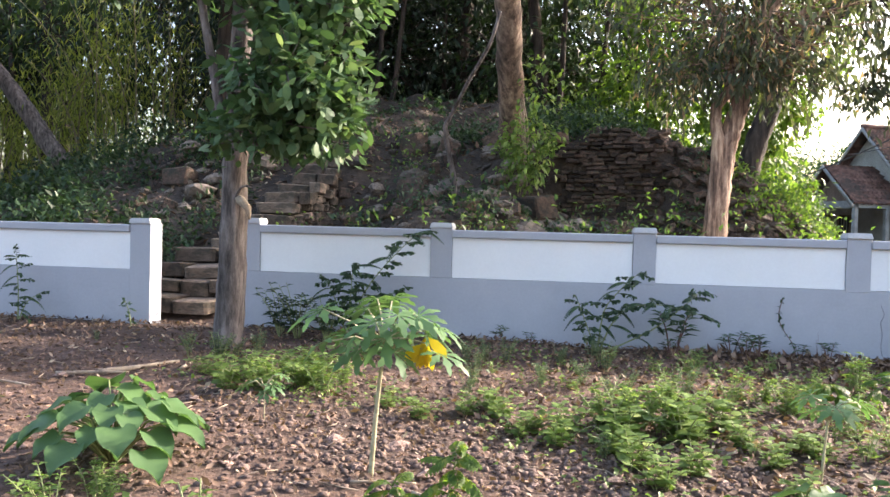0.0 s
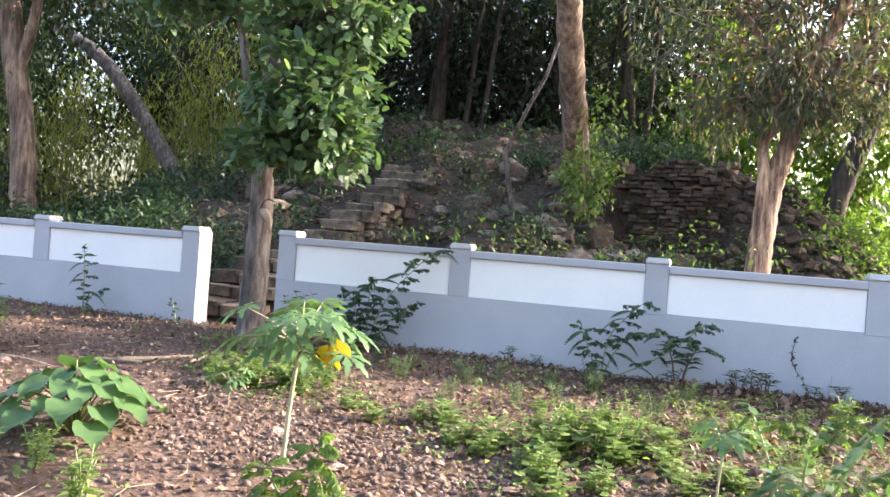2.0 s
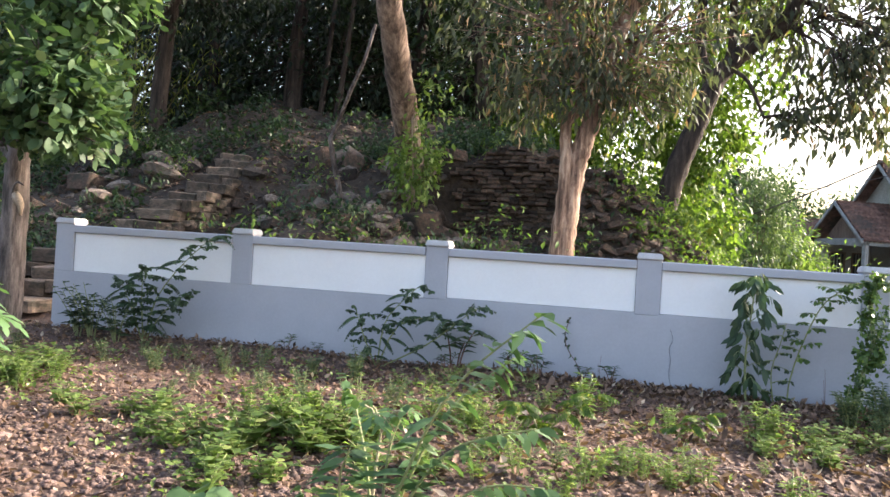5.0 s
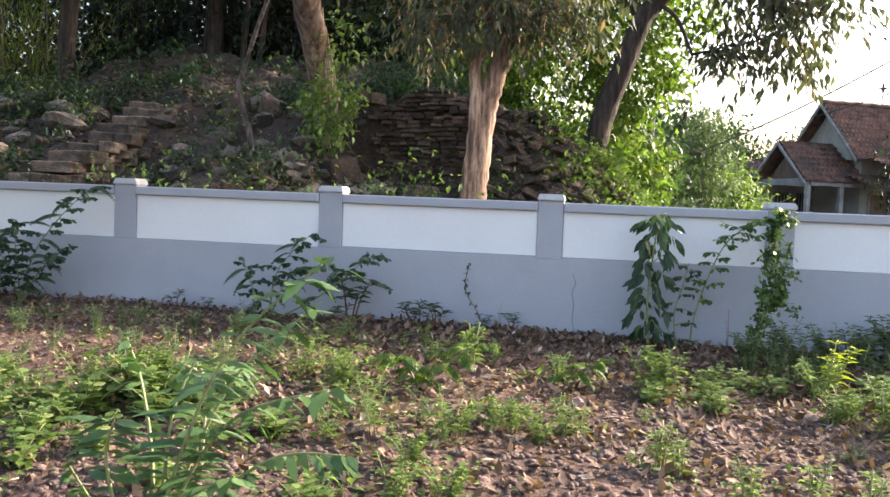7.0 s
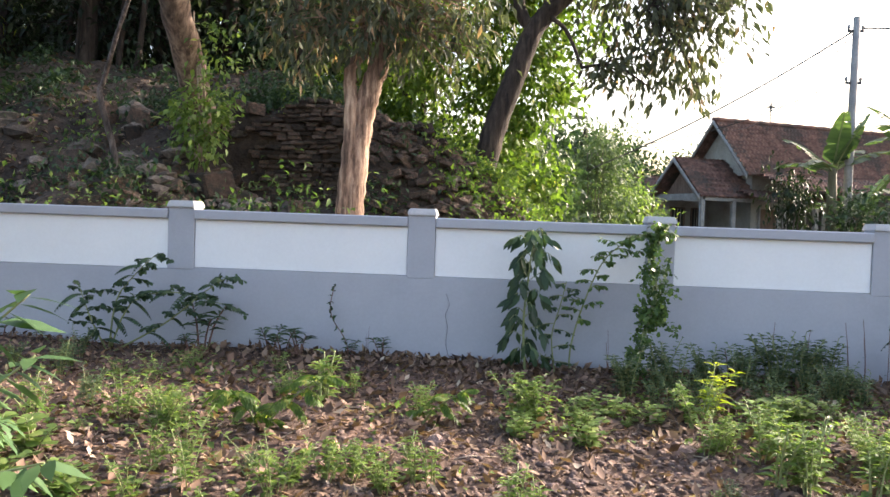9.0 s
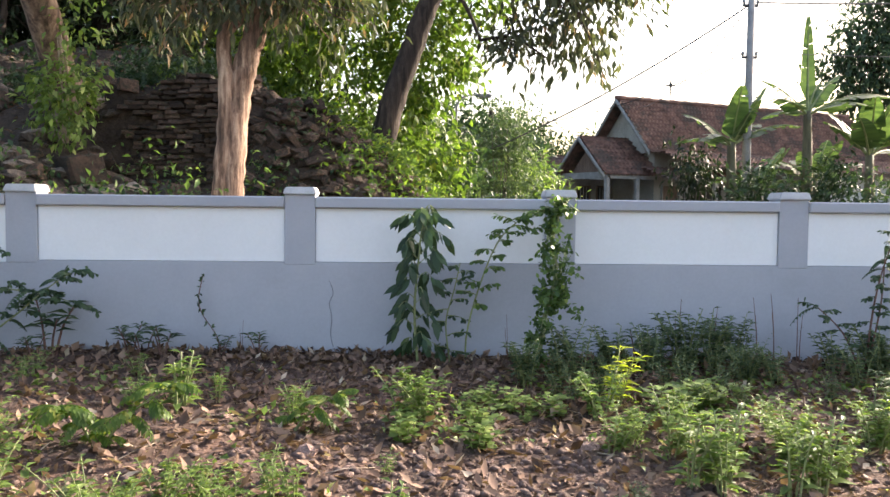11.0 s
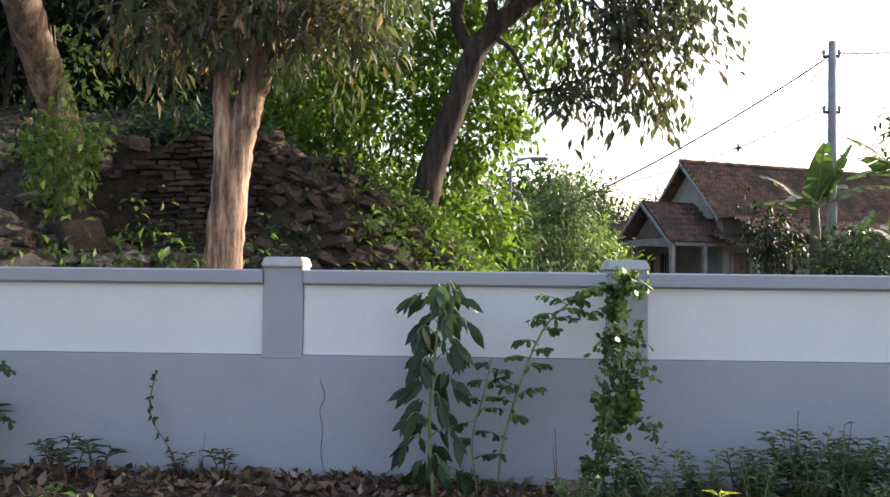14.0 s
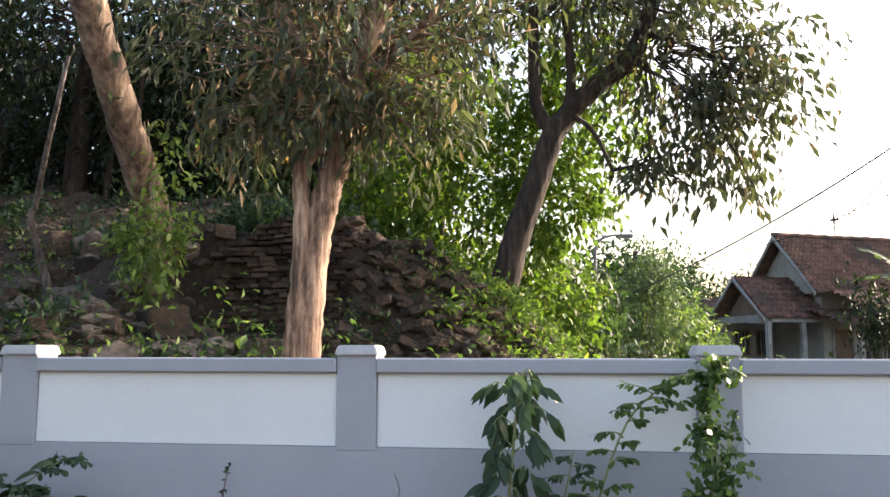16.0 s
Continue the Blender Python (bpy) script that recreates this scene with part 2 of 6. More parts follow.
# ---- mesh tools ----
def link(name, V, F, material, parent=None, smooth=False, label=""):
    """One mesh object from arrays; faces all of one size, or a list of lists."""
    me = bpy.data.meshes.new(name)
    V = np.asarray(V, dtype=np.float32).reshape(-1, 3)
    if isinstance(F, np.ndarray):
        n, k = F.shape
        me.vertices.add(len(V))
        me.vertices.foreach_set("co", V.ravel())
        me.loops.add(n * k)
        me.loops.foreach_set("vertex_index", F.astype(np.int32).ravel())
        me.polygons.add(n)
        me.polygons.foreach_set("loop_start", np.arange(0, n * k, k, dtype=np.int32))
        me.update(calc_edges=True)
    else:
        me.from_pydata(V.tolist(), [], F)
        me.update()
    if smooth:
        me.polygons.foreach_set("use_smooth", np.ones(len(me.polygons), dtype=bool))
    me.materials.append(material)
    ob = new(name, me)
    if parent:
        ob.parent = parent
    if label:
        ob["label"] = label
    return ob


def part(name, bm, material, parent, label="", smooth=False):
    me = bpy.data.meshes.new(name)
    bm.to_mesh(me)
    bm.free()
    if smooth:
        me.polygons.foreach_set("use_smooth", np.ones(len(me.polygons), dtype=bool))
    me.materials.append(material)
    ob = new(name, me)
    if parent:
        ob.parent = parent
    if label:
        ob["label"] = label
    return ob


def block(lo, hi, bevel=0.008, jitter=0.0, rng=None):
    """A bevelled box between two corners."""
    bm = bmesh.new()
    bmesh.ops.create_cube(bm, size=1)
    lo, hi = Vector(lo), Vector(hi)
    for v in bm.verts:
        v.co = Vector(((lo[i] + hi[i]) / 2 + v.co[i] * (hi[i] - lo[i]) for i in range(3)))
        if jitter:
            v.co += Vector((rng.uniform(-jitter, jitter) for _ in range(3)))
    if bevel:
        bmesh.ops.bevel(bm, geom=bm.edges[:], offset=bevel, segments=1, affect="EDGES")
    return bm


class Geo:
    """Collects vertices and triangles."""

    def __init__(self):
        self.V, self.F, self.n = [], [], 0

    def add(self, V, F):
        V = np.asarray(V, dtype=np.float64)
        self.V.append(V)
        self.F.append(np.asarray(F) + self.n)
        self.n += len(V)

    def tube(self, pts, radii, seg=8, knots=0.0, rng=None):
        pts = np.asarray(pts, float)
        n = len(pts)
        tang = np.gradient(pts, axis=0)
        tang /= np.linalg.norm(tang, axis=1)[:, None] + 1e-9
        ref = np.array((0.31, 0.95, 0.05)) if abs(tang[0][2]) > 0.5 else np.array((0.0, 0.1, 1.0))
        a = np.cross(tang, ref)
        a /= np.linalg.norm(a, axis=1)[:, None] + 1e-9
        b = np.cross(tang, a)
        ang = np.arange(seg) * 2 * math.pi / seg
        r = np.asarray(radii, float)[:, None] * np.ones((1, seg))
        if knots:
            r = r * (1 + knots * rng.uniform(-1, 1, r.shape))
        V = pts[:, None] + r[..., None] * (np.cos(ang)[None, :, None] * a[:, None] + np.sin(ang)[None, :, None] * b[:, None])
        V = V.reshape(-1, 3)
        i, j = np.meshgrid(np.arange(n - 1), np.arange(seg), indexing="ij")
        p, q = i * seg + j, i * seg + (j + 1) % seg
        F = np.concatenate([np.stack([p, q, q + seg], -1).reshape(-1, 3), np.stack([p, q + seg, p + seg], -1).reshape(-1, 3)])
        V = np.concatenate([V, pts[:1], pts[-1:]])
        k = np.arange(seg)
        F = np.concatenate([F, np.stack([(k + 1) % seg, k, np.full(seg, n * seg)], -1), np.stack([(n - 1) * seg + k, (n - 1) * seg + (k + 1) % seg, np.full(seg, n * seg + 1)], -1)])
        self.add(V, F)

    def leaves(self, base, way, up, L, W, droop=0.15, fold=0.2, oval=False):
        """Leaf blades with a folded midrib: base points, directions, normals, lengths, widths."""
        base, way, up = (np.asarray(v, float).reshape(-1, 3) for v in (base, way, up))
        way = way / (np.linalg.norm(way, axis=1)[:, None] + 1e-9)
        side = np.cross(way, up)
        side /= np.linalg.norm(side, axis=1)[:, None] + 1e-9
        nrm = np.cross(side, way)
        L = np.broadcast_to(np.asarray(L, float), (len(base),))[:, None]
        W = np.broadcast_to(np.asarray(W, float), (len(base),))[:, None]
        if oval:
            o = (np.arange(len(base)) * 6)[:, None]
            pts = [base]
            lance = oval == "lance"
            for f, w in ((0.3, 0.42), (0.62, 0.4)) if lance else ((0.34, 0.44), (0.72, 0.47)):
                pts += [base + way * L * f - side * W * w - nrm * L * droop * f * f, base + way * L * f + side * W * w - nrm * L * droop * f * f]
            pts.append(base + way * L - nrm * L * droop)
            F = np.concatenate([o + np.array(f)[None] for f in ((0, 1, 2), (1, 3, 4), (1, 4, 2), (3, 5, 4))])
            self.add(np.stack(pts, 1).reshape(-1, 3), F)
            return
        mid = base + way * L * 0.5 - nrm * L * droop * 0.2
        tip = base + way * L - nrm * L * droop
        le = base + way * L * 0.45 + side * W * 0.5 + nrm * W * fold
        ri = base + way * L * 0.45 - side * W * 0.5 + nrm * W * fold
        V = np.stack([base, ri, tip, le, mid], 1).reshape(-1, 3)
        o = (np.arange(len(base)) * 5)[:, None]
        F = np.concatenate([o + np.array(f)[None] for f in ((0, 1, 4), (1, 2, 4), (0, 4, 3), (4, 2, 3))])
        self.add(V, F)

    def out(self, name, material, parent=None, smooth=False, label=""):
        return link(name, np.concatenate(self.V), np.concatenate(self.F), material, parent, smooth, label)


def smooth_path(pts, n):
    """A rounded path through the given points."""
    pts = np.asarray(pts, float)
    t = np.linspace(0, len(pts) - 1, n)
    i = np.clip(t.astype(int), 0, len(pts) - 2)
    f = (t - i)[:, None]
    p0, p1, p2, p3 = pts[np.maximum(i - 1, 0)], pts[i], pts[i + 1], pts[np.minimum(i + 2, len(pts) - 1)]
    return 0.5 * (2 * p1 + (p2 - p0) * f + (2 * p0 - 5 * p1 + 4 * p2 - p3) * f ** 2 + (3 * p1 - p0 - 3 * p2 + p3) * f ** 3)


def unit(rng, n):
    v = rng.normal(size=(n, 3))
    return v / np.linalg.norm(v, axis=1)[:, None]


def thing(name, at, label, category, group="", kind=""):
    e = new(name)
    e.location = at
    return tagged(e, label, category, group, kind)


def interp(x, xs, ys):
    return np.interp(x, xs, ys)


# ---- ground ----
def wave(x, y, s, k):
    return np.sin(x * s + 1.3 * k + 1.7 * np.sin(y * s * 0.6 + k)) * np.cos(y * s * 0.9 - 0.7 * k + np.sin(x * s * 0.5))


def height(x, y):
    """Height of the ground: a slope up to the wall, and the overgrown mound behind it."""
    x, y = np.asarray(x, float), np.asarray(y, float)
    yc = np.clip(y, -4, 9.2)
    g = 0.06 + 0.05 * yc - 0.012 * np.clip(x, -8, 8) * np.clip(yc, 0, 9) / 9
    g = g + 0.018 * wave(x, y, 1.1, 1) + 0.010 * wave(x, y, 2.9, 2) + 0.006 * wave(x, y, 6.5, 3)
    left = interp(y, (9.2, 10.4, 11.4, 12.5, 13.4, 14.2, 15.5, 17, 19, 22, 27, 34), (0, .4, 0.95, 1.4, 1.8, 2.35, 2.8, 3.5, 4.0, 3.6, 1.5, 0))
    face = interp(y, (9.2, 11.0, 12.4, 13.3, 13.95, 14.1, 14.5, 15.5, 17, 19, 22, 27, 34), (0, .3, .8, 1.1, 1.3, 2.6, 2.75, 2.85, 2.9, 2.7, 2.0, .8, 0))
    heap = interp(y, (9.2, 11.0, 12.4, 13.1, 13.6, 14.2, 15.5, 17, 19, 22, 27, 34), (0, .2, .65, 1.15, 1.75, 2.5, 2.5, 2.4, 2.2, 1.8, .8, 0))
    right = face + (heap - face) * interp(x, (1.15, 1.6), (0, 1))
    m = left + (right - left) * interp(x, (-1.0, -0.3), (0, 1))
    m = m * interp(x, (-15, -11, -6.5, 1.6, 2.3, 2.8, 3.3, 3.9, 4.9), (0, 0.55, 1, 1, .93, .82, .66, .42, 0))
    m = m * (1 + 0.06 * wave(x, y, 1.6, 5) + 0.04 * wave(x, y, 4.1, 6))
    m = m - 0.38 * interp(x, (-4.1, -3.8, -3.0, -2.2), (0, 1, 0.8, 0)) * interp(y, (10.2, 11.0, 13.0, 13.8), (0, 1, 1, 0)) * np.minimum(1, m)
    g = g + m
    lane = np.clip((x + 5.15) / 0.2, 0, 1) * np.clip((-3.95 - x) / 0.15, 0, 1) * np.clip((y - 8.4) / 0.3, 0, 1) * np.clip((15.0 - y) / 0.5, 0, 1)
    ramp_z = 0.52 + np.clip(y - 9.1, 0, 6) * 0.435
    return g * (1 - lane) + np.minimum(g, ramp_z) * lane


def hz(x, y):
    return float(height(x, y))


def axis(lo, hi, step, far):
    mid = np.arange(lo, hi + 1e-6, step)
    out = [step * 1.35 ** k for k in range(1, 60)]
    right = hi + np.cumsum(out)
    left = lo - np.cumsum(out)
    return np.concatenate([left[np.abs(left) < far][::-1], mid, right[np.abs(right) < far]])


gx, gy = axis(-15, 13, 0.12, 3000), axis(-1, 20, 0.12, 3000)
GX, GY = np.meshgrid(gx, gy, indexing="ij")
gv = np.stack([GX, GY, height(GX, GY)], -1).reshape(-1, 3)
gi, gj = np.meshgrid(np.arange(len(gx) - 1), np.arange(len(gy) - 1), indexing="ij")
g0 = gi * len(gy) + gj
gf = np.stack([g0, g0 + len(gy), g0 + len(gy) + 1, g0 + 1], -1).reshape(-1, 4)
ground = link("ground", gv, gf, SOIL, None, True)
tagged(ground, "reddish-brown bare soil rising to an overgrown mound", "ground", kind="structure")

# ---- boundary wall ----
WY, WT = 8.73, 0.16
PB, PT, CT = 1.165, 1.567, 1.65


def wall_run(name, posts, width, label, dy=0.0, dz=0.0):
    """A low plastered wall: posts with caps, recessed white panels, a grey plinth and a coping."""
    w = thing(name, (0, dy, dz), label, "wall", kind="structure")
    x0, x1 = posts[0], posts[-1]
    for a, b in zip(posts[:-1], posts[1:]):
        part("plinth", block((a, WY, 0.1), (b + (width if b == x1 and not dy else 0), WY + WT, PB - (0.024 if b < 2.0 and not dy else 0.006)), 0.0), GREY, w)
    for a, b in zip(posts[:-1], posts[1:]):
        lo, hi = a + width, b
        low = PB - (0.022 if b < 2.0 and not dy else 0.004)
        part("panel", block((lo + 0.002, WY + 0.016, low), (hi - 0.002, WY + WT - 0.012, PT - 0.002), 0.004), WHITE, w, "white painted recessed panel")
        part("coping", block((lo + 0.002, WY - 0.028, PT), (hi - 0.002, WY + WT + 0.03, CT), 0.009), GREY, w)
    for a in posts:
        full = dy and a == posts[-1]
        post = part("post", block((a, WY - 0.004, 0.1 if full else PB - 0.024), (a + width, WY + WT + (0.1 if full else 0.04), 1.665), 0.004), GREY, w)
        bm = block((a - 0.012, WY - 0.03, 1.665), (a + width + 0.012, WY + WT + 0.062, 1.722), 0.0)
        for v in bm.verts:
            if v.co.z > 1.7:
                v.co.x = a + width / 2 + (v.co.x - a - width / 2) * 0.86
                v.co.y = WY + 0.1 + (v.co.y - WY - 0.1) * 0.86
        bmesh.ops.bevel(bm, geom=bm.edges[:], offset=0.007, segments=2, affect="EDGES")
        part("cap", bm, CAPGREY, post, "weathered pale cap")
    return w


wall_run("wall_main", (-3.575, -1.455, 0.637, 2.685, 4.645, 6.44, 8.4, 10.4, 12.4), 0.228, "grey plastered garden wall with white recessed panels")
wall_run("wall_gate_side", (-15.1, -13.05, -11.0, -8.95, -6.985, -4.76), 0.24, "grey and white plastered wall ending at a gap", -0.2, -0.035)
# ---- stairs and masonry of the mound ----
rs = np.random.RandomState(3)


class Rnd:
    def __init__(self, seed):
        self.r = random.Random(seed)

    def uniform(self, a, b, shape=None):
        return self.r.uniform(a, b)


def rock_mesh(name, seed, flat=0.75, material=STONE, sub=2, smooth=True):
    r = Rnd(seed)
    bm = bmesh.new()
    bmesh.ops.create_icosphere(bm, subdivisions=sub, radius=0.5)
    o = Vector((r.uniform(0, 50), r.uniform(0, 50), 0))
    for v in bm.verts:
        d = v.co.normalized()
        q = Vector((round(d.x * 1.6) / 1.6, round(d.y * 1.6) / 1.6, round(d.z * 1.6) / 1.6))
        v.co = (v.co * 0.42 + q * 0.30) * (1 + 0.35 * noise.noise(d * 1.3 + o) + 0.12 * noise.noise(d * 4 + o))
        v.co.z *= flat
    me = bpy.data.meshes.new(name)
    bm.to_mesh(me)
    bm.free()
    if smooth:
        me.polygons.foreach_set("use_smooth", np.ones(len(me.polygons), dtype=bool))
    me.materials.append(material)
    return me


def brick_mesh(name, seed, material=BRICK, j=0.07):
    r = Rnd(seed)
    bm = block((-0.5, -0.5, -0.5), (0.5, 0.5, 0.5), 0, j, r)
    bmesh.ops.bevel(bm, geom=bm.edges[:], offset=0.07, segments=1, affect="EDGES")
    me = bpy.data.meshes.new(name)
    bm.to_mesh(me)
    bm.free()
    me.materials.append(material)
    return me


def piece(name, mesh, parent, at, size, turn=(0, 0, 0)):
    ob = new(name, mesh)
    ob.parent = parent
    ob.location, ob.scale, ob.rotation_euler = at, size, [radians(a) for a in turn]
    return ob


step_bricks = [brick_mesh("step_stone", 20 + k, STEPS, 0.05) for k in range(5)]
stairs = thing("stone_stairs", (-4.25, 9.1, 0.4), "worn brick and stone steps climbing the mound", "stairs")
r = random.Random(5)
for k in range(15):
    y, z = 9.15 + 0.385 * k, 0.62 + 0.168 * (k + 1)
    edge = float(interp(y, (9.2, 10.2, 11.0, 13.1, 14.5), (-4.02, -4.1, -4.12, -3.86, -4.1)))
    x = edge - (1.05 if k < 4 else 0.66) + r.uniform(-0.06, 0.04)
    while x < edge - 0.12:
        w = min(r.uniform(0.3, 0.62), edge + 0.05 - x)
        piece("step_stone", r.choice(step_bricks), stairs, (x + w / 2 + 4.25, y + 0.17 - 9.1 + r.uniform(-0.03, 0.03), z - 0.09 - 0.4 + r.uniform(-0.03, 0.025)), (w * 0.98, 0.5, r.uniform(0.15, 0.2)), (r.uniform(-4, 4), r.uniform(-3, 3), r.uniform(-5, 9)))
        x += w
for k in range(120):
    y = r.uniform(10.5, 13.6)
    edge = float(interp(y, (10.2, 11.0, 13.1, 14.5), (-4.1, -4.12, -3.86, -4.1)))
    top = 0.62 + (y - 9.15) / 0.385 * 0.168
    piece("step_stone", r.choice(step_bricks), stairs, (edge - 0.04 + r.uniform(-0.05, 0.07) + 4.25, y - 9.1, top - r.uniform(0.1, 0.55) - 0.4), (r.uniform(0.12, 0.24), r.uniform(0.14, 0.28), r.uniform(0.08, 0.14)), (r.uniform(-8, 8), r.uniform(-8, 8), r.uniform(-12, 12)))

wall_bricks = [brick_mesh("brick", 40 + k, BRICK, 0.1) for k in range(6)]
ruin = thing("brick_ruin", (0.45, 14.05, 1.66), "old exposed brick wall set into the mound", "ruin")
for c in range(25):
    z = 0.04 + c * 0.0675
    x0 = -0.62 + 0.16 * math.sin(c * 0.9) + (0.07 * (c - 18) if c > 18 else 0) + r.uniform(-0.14, 0.12)
    x1 = 1.0 - (0.085 * (c - 17) if c > 17 else 0) + r.uniform(-0.1, 0.12)
    x = x0
    while x < x1:
        w = r.uniform(0.11, 0.22)
        if r.random() > 0.07:
            piece("brick", r.choice(wall_bricks), ruin, (x + w / 2, -0.06 + 0.005 * c + r.uniform(-0.04, 0.035), z + r.uniform(-0.008, 0.008) + 0.02 * math.sin(x * 3)), (w * 0.95, 0.24, r.uniform(0.048, 0.06)), (r.uniform(-5, 5), r.uniform(-4, 4), r.uniform(-9, 9)))
        x += w
pile = thing("brick_pile", (2.2, 14.0, 1.6), "tumbled heap of broken old bricks", "rubble")
for k in range(298):
    x, y = r.uniform(1.3, 3.9), 12.7 + 1.9 * r.random() ** 0.8
    if k < 60:
        x, y = r.uniform(1.3, 3.2), r.uniform(13.9, 14.5)
    z = hz(x, y) + r.uniform(-0.02, 0.13)
    big = r.random() < 0.22
    piece("brick", r.choice(wall_bricks), pile, (x - 2.2, y - 14.0, z - 1.6), (r.uniform(0.26, 0.42) if big else r.uniform(0.14, 0.27), r.uniform(0.16, 0.26) if big else r.uniform(0.1, 0.2), r.uniform(0.055, 0.11)), (r.uniform(-38, 30), r.uniform(-25, 45), r.uniform(-80, 80)))

rocks = [rock_mesh("stone", 60 + k, 0.8, STONE, 2, False) for k in range(9)]
rubble = thing("rubble_slope", (-2, 13, 2), "rubble stones embedded in the mound's slope", "rubble")
for k in range(235):
    x, y = r.uniform(-7.5, 1.5), 10.8 + 4.2 * r.random() ** 0.8
    if -5.1 < x < -3.75 and y < 14.6:
        x += 1.4 if r.random() < 0.6 else -1.4
    if x > -0.6 and y > 13.6:
        y -= 1.6
    s = r.uniform(0.1, 0.23) if r.random() < 0.86 else r.uniform(0.3, 0.52)
    piece("stone", r.choice(rocks + wall_bricks[:5]), rubble, (x + 2, y - 13, hz(x, y) - 2 + s * 0.12), (s * r.uniform(0.9, 1.4), s, s * r.uniform(0.7, 1.0)), (r.uniform(-25, 25), r.uniform(-25, 25), r.uniform(0, 180)))
for k in range(60):
    x, y = r.uniform(-1.6, -0.05), r.uniform(12.0, 14.2)
    s = r.uniform(0.12, 0.3)
    piece("stone", r.choice(rocks + wall_bricks[:3]), rubble, (x + 2, y - 13, hz(x, y) - 2 + s * 0.12), (s * r.uniform(0.9, 1.4), s, s * r.uniform(0.6, 0.9)), (r.uniform(-25, 25), r.uniform(-25, 25), r.uniform(0, 180)))
for x, y, sx, sz in ((0.55, 13.1, 0.42, 0.36), (0.1, 13.2, 0.4, 0.32), (-0.5, 13.3, 0.36, 0.3), (-2.62, 13.6, 0.5, 0.34), (-3.7, 13.75, 0.46, 0.3), (-2.2, 13.0, 0.4, 0.3), (-3.0, 12.8, 0.4, 0.26), (-1.3, 12.9, 0.36, 0.28), (-3.2, 13.4, 0.3, 0.24), (2.95, 13.5, 0.42, 0.2), (2.75, 13.9, 0.4, 0.16)):
    piece("stone", rocks[int(x * 10) % 9], rubble, (x + 2, y - 13, hz(x, y) - 2 + sz * 0.25), (sx, sx * 0.8, sz), (r.uniform(-15, 15), r.uniform(-15, 15), r.uniform(0, 180)))
V, F, n = [], [], 0
small = [(np.array([v.co[:] for v in m.vertices]), np.array([p.vertices[:] for p in m.polygons])) for m in rocks[:5]]
for k in range(8600):
    x, y = rs.uniform(-8, 3.6), rs.uniform(10.2, 18.5) if k % 2 else rs.uniform(11.2, 14.6)
    if (-5.1 < x < -3.85 and y < 14.6) or (-0.6 < x < 1.5 and 13.6 < y < 14.3):
        continue
    s = rs.uniform(0.06, 0.19)
    v, f = small[k % 5]
    a = rs.uniform(0, 6.3)
    v = v * s * np.array((rs.uniform(.9, 1.5), 1, rs.uniform(.6, 1)))
    v = np.stack([v[:, 0] * math.cos(a) - v[:, 1] * math.sin(a), v[:, 0] * math.sin(a) + v[:, 1] * math.cos(a), v[:, 2]], 1) + (x, y, hz(x, y) + s * 0.15)
    V.append(v), F.append(f + n)
    n += len(v)
tagged(link("rubble", np.concatenate(V), np.concatenate(F), STONE, rubble), "small broken stones", kind="stuff")


# ---- trees ----
def spray_crown(g, tw, rng, center, radii, sprays, per, spread, L, W, droop=0.5, anchor=None, hollow=0.35, oval=False):
    """Sprays of leaves through an ellipsoid, each on a twig."""
    center, radii = np.asarray(center, float), np.asarray(radii, float)
    u = unit(rng, sprays) * (hollow + (1 - hollow) * rng.uniform(0, 1, (sprays, 1)) ** 0.5)
    u *= 1 + 0.25 * rng.uniform(-1, 1, (sprays, 1))
    pts = center + u * radii
    root = center if anchor is None else np.asarray(anchor, float)
    for p in pts:
        if tw is not None:
            m = (root + p) / 2 + rng.normal(size=3) * 0.12 * np.linalg.norm(p - root)
            tw.tube(smooth_path([root + (p - root) * 0.25, m, p], 5), np.linspace(0.012, 0.003, 5) * (1 + np.linalg.norm(radii) * 0.35), 3)
    n = sprays * per
    base = np.repeat(pts, per, 0) + rng.normal(size=(n, 3)) * spread
    out = np.repeat(u / (np.linalg.norm(u, axis=1)[:, None] + 1e-6), per, 0)
    way = out * 0.5 + unit(rng, n) * 0.8 + np.array((0, 0, -droop))
    up = unit(rng, n) * 0.7 + np.array((0, 0, 1.0))
    k = rng.uniform(0.65, 1.25, n)
    g.leaves(base, way, up, L * k, W * k, 0.2, 0.15, oval)


def tree(name, limbs, bark, crowns, leaf, label, seed, L=0.14, W=0.055, droop=0.5, seg=10, twigs=True, category="tree", knots=0.05, oval=False):
    """limbs: (points, first radius, last radius); crowns: (centre, radii, sprays, leaves a spray, spread, anchor)."""
    rng = np.random.RandomState(seed)
    base = limbs[0][0][0]
    t = thing(name, base, label, category)
    for k, (pts, ra, rb) in enumerate(limbs):
        g = Geo()
        n = max(8, 7 * len(pts))
        p = smooth_path(np.asarray(pts, float) - base, n)
        p[1:-1] += rng.normal(size=(n - 2, 3)) * ra * 0.03
        rad = np.linspace(ra, rb, n)
        if k == 0:
            rad[0] *= 1.3
            rad[1] *= 1.1
        g.tube(p, rad, seg, knots, rng)
        g.out("trunk" if k == 0 else "limb", bark, t, True)
    if crowns:
        g, tw = Geo(), Geo() if twigs else None
        for c, rr, sprays, per, spread, anchor in crowns:
            spray_crown(g, tw, rng, np.asarray(c, float) - base, rr, sprays, per, spread, L, W, droop, None if anchor is None else np.asarray(anchor, float) - base, 0.35, oval)
        g.out("crown", leaf, t)
        if twigs:
            tagged(tw.out("twig", bark, t), kind="stuff")
    return t


